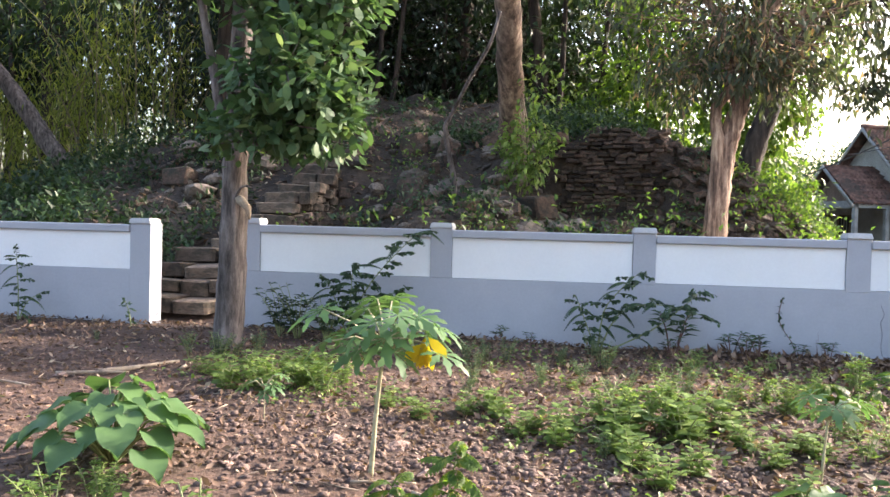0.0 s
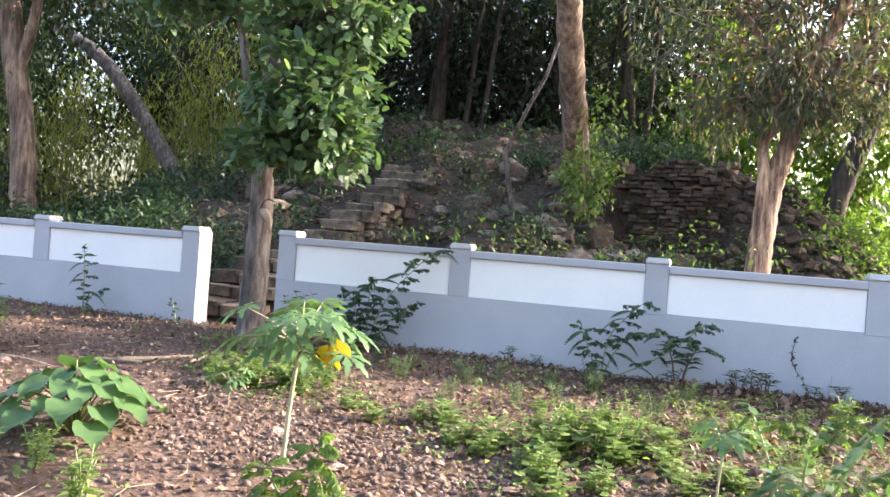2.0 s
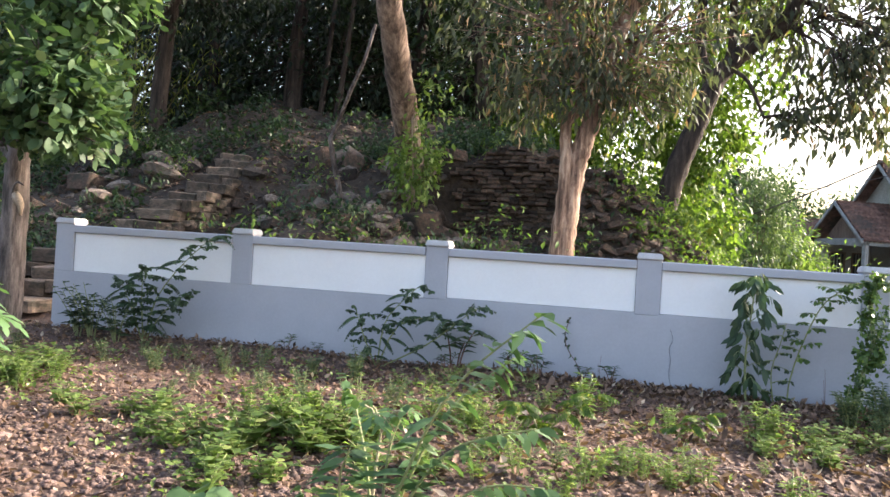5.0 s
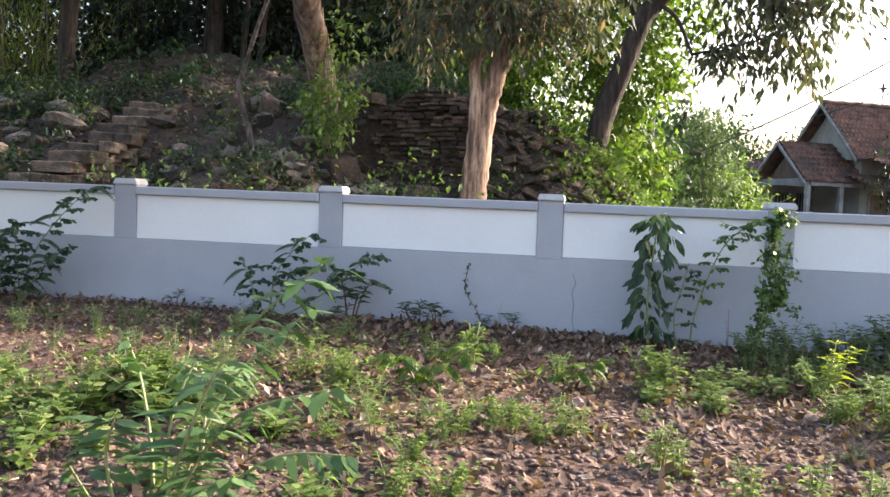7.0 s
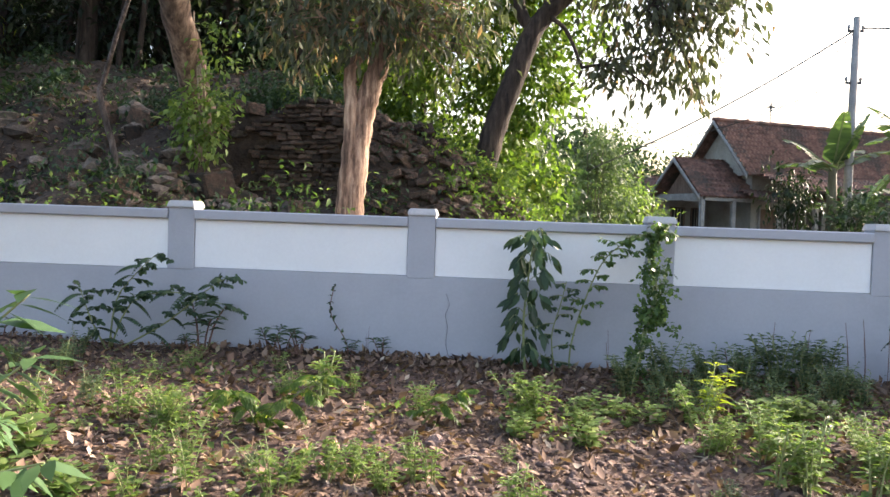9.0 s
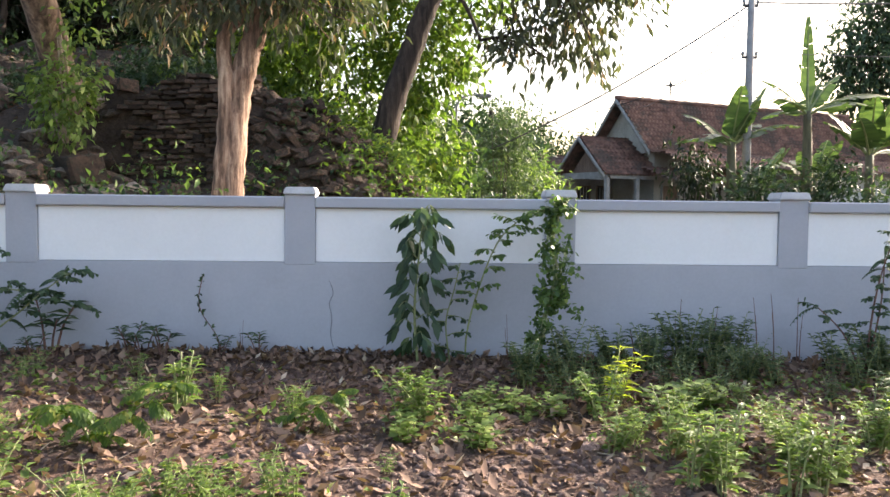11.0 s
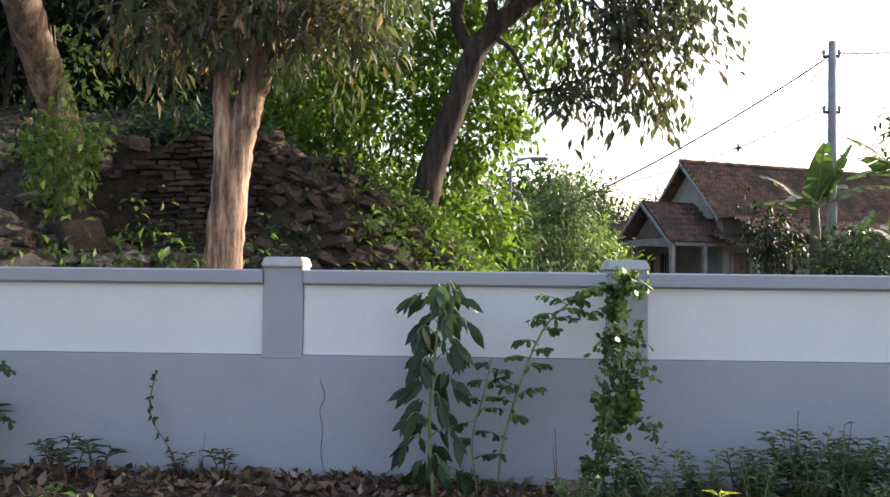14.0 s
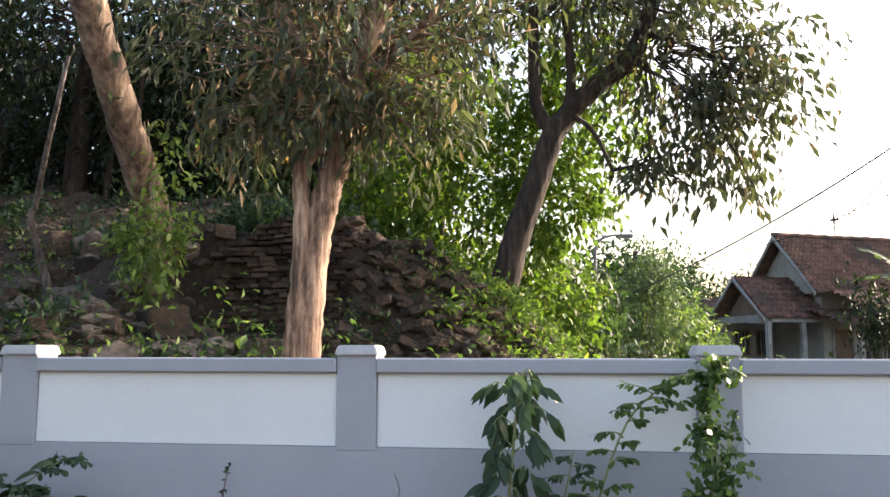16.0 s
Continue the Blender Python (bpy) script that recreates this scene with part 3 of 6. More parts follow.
# the tree before the wall, beside the gap
z1 = hz(-3.2, 7.6)
tree("tree", [(((-3.22, 7.6, z1 - 0.1), (-3.17, 7.58, 1.2), (-3.15, 7.57, 2.2), (-3.12, 7.57, 3.4), (-2.98, 7.6, 5.2)), 0.15, 0.085),
              (((-3.13, 7.58, 2.0), (-3.26, 7.5, 2.6), (-3.36, 7.45, 3.2), (-3.6, 7.5, 4.2)), 0.055, 0.035),
              (((-3.12, 7.57, 2.7), (-2.8, 7.4, 3.0), (-2.4, 7.3, 3.15)), 0.035, 0.015), (((-3.14, 7.5, 1.85), (-3.0, 7.38, 2.0), (-2.85, 7.3, 1.98)), 0.018, 0.006)],
     BARK, [((-2.38, 6.95, 2.92), (0.52, 0.5, 0.5), 150, 13, 0.08, (-2.9, 7.4, 2.8)), ((-2.1, 7.0, 2.65), (0.4, 0.4, 0.34), 60, 12, 0.07, (-2.6, 7.3, 2.6)), ((-2.75, 6.9, 2.45), (0.3, 0.3, 0.22), 30, 12, 0.06, (-3.0, 7.4, 2.4)),
            ((-2.3, 7.1, 3.75), (0.7, 0.5, 0.42), 95, 13, 0.08, (-2.9, 7.5, 3.6)), ((-3.9, 7.3, 4.25), (0.85, 0.5, 0.45), 105, 13, 0.08, (-3.4, 7.5, 4.0)), ((-3.1, 7.4, 4.9), (1.4, 0.7, 0.6), 150, 13, 0.09, (-3.1, 7.5, 4.5))],
     FRONTLEAF, "slim grey-barked tree with oval leaves growing before the wall", 11, 0.125, 0.072, 0.0, oval=True)
broken = thing("broken_branch", (-3.02, 7.42, 1.9), "torn pale branch stub hanging on the trunk", "branch")
g = Geo()
g.tube(((-0.06, 0.06, 0.0), (0.0, 0.0, -0.03), (0.08, -0.04, -0.1), (0.1, -0.05, -0.2)), (0.035, 0.045, 0.035, 0.012), 7)
g.out("wood", STICK, broken)

# the large leaning tree on the mound
tree("tree", [(((-1.02, 14.3, 2.4), (-1.03, 13.9, 3.2), (-1.04, 13.09, 4.2), (-1.04, 12.27, 5.2), (-1.04, 11.45, 6.2), (-1.05, 10.4, 7.5)), 0.235, 0.16),
              (((-1.04, 11.9, 5.7), (-0.88, 11.6, 6.2), (-0.8, 11.2, 7.2)), 0.11, 0.07)],
     # Wide out-of-view crown, added overhead to keep skylight off the mound
     TANBARK, [((-1.4, 13.4, 8.6), (4.2, 3.2, 1.2), 260, 28, 0.25, None), ((0.4, 12.8, 7.8), (1.8, 1.5, 0.8), 45, 28, 0.22, None)],
     FOREST, "tall tree with stout tan trunk leaning on the mound", 12, 0.17, 0.06, 0.6)
vine_a = thing("climbing_vine", (-0.85, 13.3, 2.45), "bright green leafy vine at the foot of a trunk", "vine")
g = Geo()
rng = np.random.RandomState(31)
spray_crown(g, None, rng, (0.15, -0.05, 0.5), (0.42, 0.3, 0.7), 56, 14, 0.09, 0.115, 0.062, 0.5)
spray_crown(g, None, rng, (0.3, -0.1, 1.35), (0.3, 0.25, 0.5), 13, 11, 0.09, 0.11, 0.06, 0.5)
g.out("foliage", WEEDLEAF, vine_a)
for k in range(3):
    g = Geo()
    g.tube(smooth_path(((0.05 * k, 0, -0.1), (0.1 - 0.05 * k, 0.05, 0.8), (0.05 * k - 0.2, 0.05, 2.0)), 8), np.linspace(0.02, 0.008, 8), 5)
    g.out("stem", STICK, vine_a)

# the pale trunk just behind the wall
tree("tree", [(((1.76, 11.0, 0.5), (1.79, 11.0, 1.7), (1.84, 11.0, 2.4), (1.92, 11.0, 2.9), (2.07, 11.0, 3.42), (2.27, 11.0, 4.3), (2.55, 11.0, 5.0), (2.7, 11.0, 6.0)), 0.15, 0.085),
              (((1.72, 10.95, 0.5), (1.72, 10.93, 1.7), (1.76, 10.93, 2.3), (1.77, 10.93, 2.85), (1.74, 10.95, 3.25), (1.9, 10.95, 3.55), (1.75, 10.9, 4.3), (1.3, 10.85, 4.9)), 0.1, 0.045),
              (((2.12, 11.1, 3.75), (2.5, 11.0, 4.2), (3.0, 10.9, 4.7)), 0.05, 0.02)],
     PALEBARK, [((1.35, 10.8, 4.2), (1.15, 0.75, 0.75), 40, 18, 0.16, (2.1, 11.1, 4.3)), ((2.6, 10.8, 4.25), (1.25, 0.75, 0.85), 46, 18, 0.16, (2.2, 11.1, 4.3)), ((2.0, 10.9, 5.2), (2.1, 1.1, 0.7), 64, 20, 0.17, (2.2, 11.1, 4.8)),
                ((2.75, 10.9, 3.6), (0.55, 0.4, 0.45), 30, 14, 0.12, (2.2, 11.1, 3.9)), ((1.2, 10.8, 3.6), (0.5, 0.4, 0.4), 24, 12, 0.12, (1.7, 11.0, 3.7)), ((2.0, 10.75, 3.75), (0.6, 0.3, 0.45), 34, 14, 0.12, (2.1, 11.0, 3.8))],
     OLIVELEAF, "tree with pale peeling trunk and drooping olive leaves", 13, 0.15, 0.045, 0.9, seg=14, knots=0.1)

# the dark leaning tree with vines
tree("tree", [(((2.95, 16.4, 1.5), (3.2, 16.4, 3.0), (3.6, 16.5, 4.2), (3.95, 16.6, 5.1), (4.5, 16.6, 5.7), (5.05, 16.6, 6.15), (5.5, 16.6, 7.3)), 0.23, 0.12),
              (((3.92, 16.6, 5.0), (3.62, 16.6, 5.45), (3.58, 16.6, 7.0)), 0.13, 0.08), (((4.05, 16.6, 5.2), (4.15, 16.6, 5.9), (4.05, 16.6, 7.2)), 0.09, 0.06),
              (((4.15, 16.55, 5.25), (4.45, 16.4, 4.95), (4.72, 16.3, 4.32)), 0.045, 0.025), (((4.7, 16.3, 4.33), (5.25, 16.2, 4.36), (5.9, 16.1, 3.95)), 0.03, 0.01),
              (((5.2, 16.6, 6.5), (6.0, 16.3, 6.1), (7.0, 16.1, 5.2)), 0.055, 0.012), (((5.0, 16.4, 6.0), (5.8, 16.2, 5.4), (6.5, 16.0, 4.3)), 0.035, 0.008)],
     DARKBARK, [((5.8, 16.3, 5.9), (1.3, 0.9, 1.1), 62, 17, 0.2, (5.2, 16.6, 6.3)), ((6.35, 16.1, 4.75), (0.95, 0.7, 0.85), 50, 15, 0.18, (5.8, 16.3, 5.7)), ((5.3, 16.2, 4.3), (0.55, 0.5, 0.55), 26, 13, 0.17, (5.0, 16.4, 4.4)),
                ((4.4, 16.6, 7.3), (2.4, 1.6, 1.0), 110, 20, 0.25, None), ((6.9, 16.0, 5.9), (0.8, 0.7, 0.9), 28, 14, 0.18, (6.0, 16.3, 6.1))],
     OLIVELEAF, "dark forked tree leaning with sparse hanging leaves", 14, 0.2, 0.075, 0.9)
vine_b = thing("vine_curtain", (2.9, 17.9, 1.0), "dense sunlit lime-green vines hanging from trees", "vine")
g = Geo()
rng = np.random.RandomState(32)
for c, rr, sp in (((0.9, 0.4, 3.8), (1.1, 0.8, 2.0), 130), ((-0.2, 0.6, 3.2), (1.5, 0.9, 2.4), 150), ((0.5, -0.2, 1.3), (1.1, 0.9, 1.0), 80), ((-1.6, 0.5, 4.2), (1.3, 0.9, 1.8), 110), ((1.5, 0.3, 5.6), (1.2, 0.8, 1.4), 80), ((-2.6, 0.3, 2.6), (1.0, 0.6, 0.8), 60)):
    spray_crown(g, None, rng, c, rr, sp, 24, 0.17, 0.17, 0.09, 0.5)
g.out("foliage", LIMELEAF, vine_b)
vine_c = thing("vine_bank", (3.4, 14.4, 1.0), "bright green creepers spilling over the brick heap", "vine")
g = Geo()
for k in range(260):
    x, y = rng.uniform(2.2, 4.8), rng.uniform(13.3, 16.0)
    if rng.uniform() > (x - 1.6) / 1.6:
        continue
    n = 16
    p = np.array((x - 3.4, y - 14.4, hz(x, y) - 1.0 + 0.05)) + rng.normal(size=(n, 3)) * (0.13, 0.13, 0.07)
    p[:, 2] = np.maximum(p[:, 2], height(p[:, 0] + 3.4, p[:, 1] + 14.4) - 1.0 + 0.02) + rng.uniform(0, 0.22)
    g.leaves(p, unit(rng, n) + (0, -0.3, 0.2), unit(rng, n) * 0.6 + (0, -0.4, 1), rng.uniform(0.06, 0.13, n), rng.uniform(0.035, 0.07, n))
g.out("foliage", LIMELEAF, vine_c)
for k in range(14):
    g = Geo()
    x, y = rng.uniform(2.6, 4.6), rng.uniform(13.4, 15.4)
    q = [(x + rng.normal() * 0.15 + 0.25 * j, y - 0.2 * j) for j in range(4)]
    g.tube(smooth_path([(u - 3.4, v - 14.4, hz(u, v) - 1.0 + 0.06) for u, v in q], 9), np.linspace(0.012, 0.005, 9), 5)
    g.out("stem", STICK, vine_c)

# left: straight trunk, leaning trunk
tree("tree", [(((-12.5, 14, 0.6), (-12.67, 14, 1.7), (-12.85, 14, 3.4), (-13.5, 14, 6.3), (-13.7, 14, 8)), 0.30, 0.2), (((-13.1, 14, 4.6), (-12.7, 13.9, 5.6), (-12.4, 13.9, 7.2)), 0.14, 0.08)],
     TANBARK, [((-13.2, 14, 7.6), (3.0, 2.2, 1.4), 120, 22, 0.25, None), ((-15.2, 14.5, 5.0), (1.8, 1.5, 1.6), 80, 20, 0.25, None)], FOREST, "tall tan-barked tree beside a bamboo thicket", 15, 0.2, 0.075, 0.6)
tree("tree", [(((-11.3, 18.0, 1.9), (-11.7, 18.0, 2.68), (-12.5, 18.0, 3.75), (-13.46, 18.0, 4.95), (-14.64, 18.0, 6.06), (-16.6, 18.0, 7.06), (-17.8, 18, 7.6)), 0.24, 0.14)],
     BARK, [((-13.2, 15.4, 7.0), (2.4, 1.8, 1.1), 110, 22, 0.25, None), ((-9.2, 15.2, 7.4), (2.0, 1.6, 1.3), 110, 22, 0.25, None), ((-7.0, 14.6, 8.0), (2.0, 1.6, 1.2), 90, 22, 0.25, None)], FOREST, "grey tree leaning strongly over the bank", 16, 0.2, 0.085, 0.5)
tree("tree", [(((-7.2, 16.5, 2.6), (-7.3, 16.5, 4.5), (-7.0, 16.5, 7.5)), 0.22, 0.14)], DARKBARK, [((-7.2, 16.5, 7.4), (2.2, 1.8, 1.6), 130, 22, 0.25, None)], DARKSHADELEAF, "dark tree behind the stairs", 17, 0.2, 0.085, 0.5)
tree("sapling", [(((-1.86, 12.95, 1.9), (-1.86, 12.95, 2.4), (-1.93, 12.85, 2.8), (-1.98, 12.75, 3.2), (-1.9, 12.7, 3.36), (-1.58, 12.35, 3.85), (-1.25, 12.0, 4.3), (-1.1, 11.9, 4.75)), 0.05, 0.022)], BARK, (), None, "bare crooked pale sapling trunk", 18, category="sapling", seg=7)

# bank of bushes behind the bamboo, deep shade put into their leaf colour
for k, (x, y) in enumerate(((-20, 22.5), (-14.5, 23.0), (-9.0, 22.4), (-22, 19), (-25, 17), (-18.5, 18.5))):
    rng = np.random.RandomState(700 + k)
    z = hz(x, y)
    bank = thing("bush", (x, y, z), "dense dark bush in the shade", "bush", "dark bushes")
    g = Geo()
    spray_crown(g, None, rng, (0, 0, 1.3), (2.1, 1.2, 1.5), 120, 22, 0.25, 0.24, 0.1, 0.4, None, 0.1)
    g.out("foliage", DARKSHADELEAF, bank)
    for j in range(4):
        g = Geo()
        p = rng.uniform(-1, 1, 2)
        g.tube(smooth_path(((p[0] * 0.5, p[1] * 0.5, -0.1), (p[0], p[1], 1.0), (p[0] * 1.5, p[1], 2.2)), 6), np.linspace(0.04, 0.015, 6), 5)
        g.out("stem", DARKBARK, bank)

# woods on and behind the mound; near-black leaves carry their shade as colour
WOODS = ((-23.5, 24.0, 7.5, 3.4), (-17.8, 27.0, 8.6, 3.4), (-13.4, 26.5, 8.6, 3.0), (-15.0, 22.0, 9.4, 2.6), (-5.4, 19.0, 8.2, 2.2), (-3.0, 20.5, 8.6, 2.4), (-0.8, 19.0, 8.0, 2.0), (1.2, 20.8, 8.4, 2.3), (-8.6, 21.5, 8.4, 2.6), (-9.8, 24.5, 8.0, 2.4), (-19.5, 19.0, 7.6, 3.2), (-6.4, 25.0, 8.8, 3.2), (-1.0, 26.0, 9.2, 3.4), (-20.0, 27.0, 9.0, 4.0), (-27.0, 22.0, 8.0, 4.2), (-4.2, 22.6, 7.2, 2.5), (-1.8, 23.0, 7.0, 2.4), (-6.8, 22.8, 7.0, 2.4))
for k, (x, y, h, w) in enumerate(WOODS):
    rng = np.random.RandomState(200 + k)
    z = hz(x, y)
    s = 1.0 if y < 24 else 1.35
    n = int(95 * w / 2.4)
    crowns = [((x, y, h), (w, w * 0.8, 1.9), n, 22, 0.3 * s, None), ((x + rng.uniform(-1, 1), y + 0.6, h - 2.6), (w * 0.9, w * 0.6, 1.5), int(n * 0.62), 20, 0.28 * s, None), ((x + rng.uniform(-1, 1), y + 1.0, z + 1.1), (w, w * 0.5, 1.0), int(n * 0.5), 18, 0.25 * s, None)]
    lean = rng.uniform(-0.5, 0.5)
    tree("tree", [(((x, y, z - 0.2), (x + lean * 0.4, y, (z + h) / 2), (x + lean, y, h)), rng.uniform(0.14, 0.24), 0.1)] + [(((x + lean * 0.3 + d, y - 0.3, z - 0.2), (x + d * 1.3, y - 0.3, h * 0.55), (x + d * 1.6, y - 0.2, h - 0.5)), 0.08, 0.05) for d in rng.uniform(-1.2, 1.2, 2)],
         DARKBARK, crowns, DARKSHADELEAF if k % 3 else FOREST, "dark shaded tree in the wood on the mound", 300 + k, 0.24 * s, 0.10 * s, 0.5, 8)
# ---- house, pole, banana plants and distance ----
def tiled_slope(name, a, b, c, d, parent, course=0.34, wave_w=0.24):
    """A roof slope of clay tile courses: a, b along the eave, d, c along the ridge above them."""
    a, b, c, d = (np.array(p, float) for p in (a, b, c, d))
    rise = max(np.linalg.norm(d - a), np.linalg.norm(c - b))
    n = max(2, int(rise / course))
    m = max(2, int(np.linalg.norm(b - a) / (wave_w / 4)))
    nrm = np.cross(b - a, d - a)
    nrm /= np.linalg.norm(nrm)
    V, F = [], []
    t = np.linspace(0, 1, m + 1)
    lift = 0.035 * np.cos(np.arange(m + 1) * math.pi / 2)
    for k in range(n + 1):
        lo, hi = a + (d - a) * k / n, b + (c - b) * k / n
        row = lo + (hi - lo) * t[:, None]
        for up in (0.0, 0.11):
            V.append(row + nrm * (lift + up)[:, None])
    for q in range(2 * n + 1):
        for j in range(m):
            o = q * (m + 1) + j
            F.append((o, o + 1, o + m + 2, o + m + 1))
    return link(name, np.concatenate(V), np.array(F), ROOF, parent)


def bargeboard(a, b, parent, mat=BOARD, w=0.06, h=0.2):
    g = Geo()
    a, b = np.array(a), np.array(b)
    V = [p + np.array((dx, 0, dz)) for p in (a, b) for dx in (-w / 2, w / 2) for dz in (-h, 0)]
    g.add(V, [(0, 1, 3), (0, 3, 2), (4, 6, 7), (4, 7, 5), (0, 4, 5), (0, 5, 1), (2, 3, 7), (2, 7, 6), (1, 5, 7), (1, 7, 3), (0, 2, 6), (0, 6, 4)])
    g.out("bargeboard", mat, parent)


def gable(name, x, half, low, top, mat, parent, label, thick=0.14, mid=0.0):
    """A triangular gable wall across the house."""
    bm = bmesh.new()
    vs = [bm.verts.new((x + dx, y, z)) for dx in (0, thick) for y, z in ((mid - half, low), (mid + half, low), (mid, top))]
    for f in ((0, 2, 1), (3, 4, 5), (0, 3, 5, 2), (1, 2, 5, 4), (0, 1, 4, 3)):
        bm.faces.new([vs[i] for i in f])
    return part(name, bm, mat, parent, label)


def framed_window(parent, x0, x1, y, z0, z1, bars=3):
    """A dark window set in a wall that faces the field, with a frame and bars."""
    win = part("window", block((x0, y - 0.02, z0), (x1, y + 0.04, z1), 0.008), DARKROOM, parent, "dark barred window")
    for a, b in (((x0 - 0.07, z0 - 0.07), (x0, z1 + 0.07)), ((x1, z0 - 0.07), (x1 + 0.07, z1 + 0.07)), ((x0, z1), (x1, z1 + 0.07)), ((x0, z0 - 0.07), (x1, z0))):
        part("frame", block((a[0], y - 0.06, a[1]), (b[0], y + 0.02, b[1]), 0.008), WOOD, win)
    for k in range(bars):
        x = x0 + (x1 - x0) * (k + 1) / (bars + 1)
        part("bar", block((x - 0.02, y - 0.045, z0), (x + 0.02, y - 0.021, z1), 0.004), BOARD, win)


# the old house: porch gable and main gable face the mound, the long roof runs away from it
house = thing("house", (11.4, 42.0, 0.0), "old village house with red clay tile roofs and stained walls", "house")
house.rotation_euler = (0, 0, radians(24))
part("plinth", block((-0.2, -4.3, 0.2), (20.6, 4.0, 0.62), 0.02), CONCRETE, house)
part("wall", block((11.5, -3.3, 0.62), (20.3, 3.6, 3.92), 0.02), PLASTER, house)
part("back_wall", block((3.2, -1.6, 0.62), (11.5, 3.6, 4.6), 0.02), CREAM, house, "cream wall in the shade of the veranda")
gable("gable_wall", 2.9, 2.5, 4.3, 6.75, CREAM, house, "cream gable wall", 0.2, 0.2)
tiled_slope("roof_slope", (2.3, -2.35, 4.25), (20.9, -2.35, 4.25), (18.6, 0.2, 6.95), (2.3, 0.2, 6.95), house)
tiled_slope("roof_slope", (20.9, 2.8, 4.25), (2.3, 2.8, 4.25), (2.3, 0.2, 6.95), (18.6, 0.2, 6.95), house)
tiled_slope("roof_slope", (2.9, -4.4, 3.55), (21.6, -4.4, 3.55), (20.9, -2.35, 4.3), (2.9, -2.35, 4.3), house)
tiled_slope("roof_slope", (21.6, -4.4, 3.55), (21.6, 4.6, 3.55), (18.6, 0.25, 6.9), (18.6, 0.2, 6.9), house)
g = Geo()
g.tube([(2.25 + 0.4 * k, 0.2, 7.02 + 0.03 * (k % 2)) for k in range(42)], np.full(42, 0.11), 8)
g.out("ridge_tiles", ROOF, house, False, "weathered clay ridge tiles")
bargeboard((2.27, -2.35, 4.28), (2.27, 0.2, 7.0), house)
bargeboard((2.27, 2.8, 4.28), (2.27, 0.2, 7.0), house)
tiled_slope("porch_roof", (0.0, -2.0, 3.2), (3.4, -2.0, 3.2), (3.4, 0, 5.0), (0.0, 0, 5.0), house)
tiled_slope("porch_roof", (3.4, 2.0, 3.2), (0.0, 2.0, 3.2), (0.0, 0, 5.0), (3.4, 0, 5.0), house)
tiled_slope("porch_roof", (2.2, -3.6, 3.0), (8.6, -3.6, 3.0), (8.6, -1.9, 3.5), (2.2, -1.9, 3.5), house)
bargeboard((-0.04, -2.05, 3.2), (-0.04, 0, 5.06), house)
bargeboard((-0.04, 2.05, 3.2), (-0.04, 0, 5.06), house)
gable("porch_gable", 0.5, 1.3, 3.3, 4.5, WOOD, house, "brown boarded gable", 0.06)
part("porch_beam", block((0.3, -1.8, 3.05), (0.42, 1.8, 3.35), 0.01), BOARD, house, "pale painted beam")
part("porch_beam", block((0.42, -1.9, 3.02), (3.2, -1.78, 3.2), 0.01), BOARD, house, "pale painted beam")
for x, y in ((0.36, -1.75), (0.36, 1.75), (2.0, -1.84), (3.6, -3.3), (5.4, -3.3), (8.2, -3.4)):
    part("porch_post", block((x - 0.1, y - 0.1, 0.6), (x + 0.1, y + 0.1, 3.06), 0.012), BOARD if x < 3 else CREAM, house)
part("porch_wall", block((0.6, 1.5, 0.62), (3.2, 1.66, 3.1), 0.01), CREAM, house)
framed_window(house, 1.0, 1.7, 1.48, 1.7, 2.7)
framed_window(house, 2.2, 2.8, 1.48, 1.7, 2.7)
for x0 in (3.7, 6.4):
    door = part("door", block((x0, -1.66, 0.62), (x0 + 0.95, -1.58, 2.75), 0.01), WOOD if x0 < 5 else DARKROOM, house, "brown wooden door" if x0 < 5 else "dark open doorway")
    for x in (x0 - 0.08, x0 + 0.95):
        part("door_frame", block((x, -1.7, 0.62), (x + 0.08, -1.59, 2.82), 0.008), BOARD, door)
framed_window(house, 5.2, 6.0, -1.62, 1.5, 2.7)
framed_window(house, 8.6, 10.0, -1.62, 1.5, 2.7, 5)
framed_window(house, 17.6, 18.6, -3.32, 2.6, 3.1, 5)
finial = thing("roof_ornament", (16.55, 44.7, 6.95), "small metal star vane on the roof ridge", "ornament")
part("rod", block((-0.02, -0.02, 0), (0.02, 0.02, 1.0), 0.003), CABLE, finial)
sm = bmesh.new()
sv = [sm.verts.new((math.sin(k * math.pi / 4) * (0.34 if k % 2 == 0 else 0.08), y, 0.95 + math.cos(k * math.pi / 4) * (0.4 if k % 2 == 0 else 0.08))) for y in (-0.015, 0.015) for k in range(8)]
sm.faces.new(sv[:8])
sm.faces.new(sv[8:][::-1])
for k in range(8):
    sm.faces.new((sv[k], sv[8 + k], sv[8 + (k + 1) % 8], sv[(k + 1) % 8]))
part("star", sm, CABLE, finial)

far_house = thing("house", (11.6, 56, 0.4), "distant low house with a rust-red tile roof", "house")
part("wall", block((-1.6, 0, 0), (5.5, 5, 2.9), 0.02), CREAM, far_house)
tiled_slope("roof_slope", (-2.0, -0.8, 2.7), (5.9, -0.8, 2.7), (5.9, 2.5, 4.7), (-2.0, 2.5, 4.7), far_house)
tiled_slope("roof_slope", (5.9, 5.8, 2.7), (-2.0, 5.8, 2.7), (-2.0, 2.5, 4.7), (5.9, 2.5, 4.7), far_house)
framed_window(far_house, -0.6, 0.3, -0.02, 1.3, 2.2)
shed = thing("shed", (33.4, 46, 0.4), "low grey shed with a flat roof", "shed")
part("wall", block((-1.6, 0, 0), (5, 4, 3.2), 0.02), PLASTER, shed)
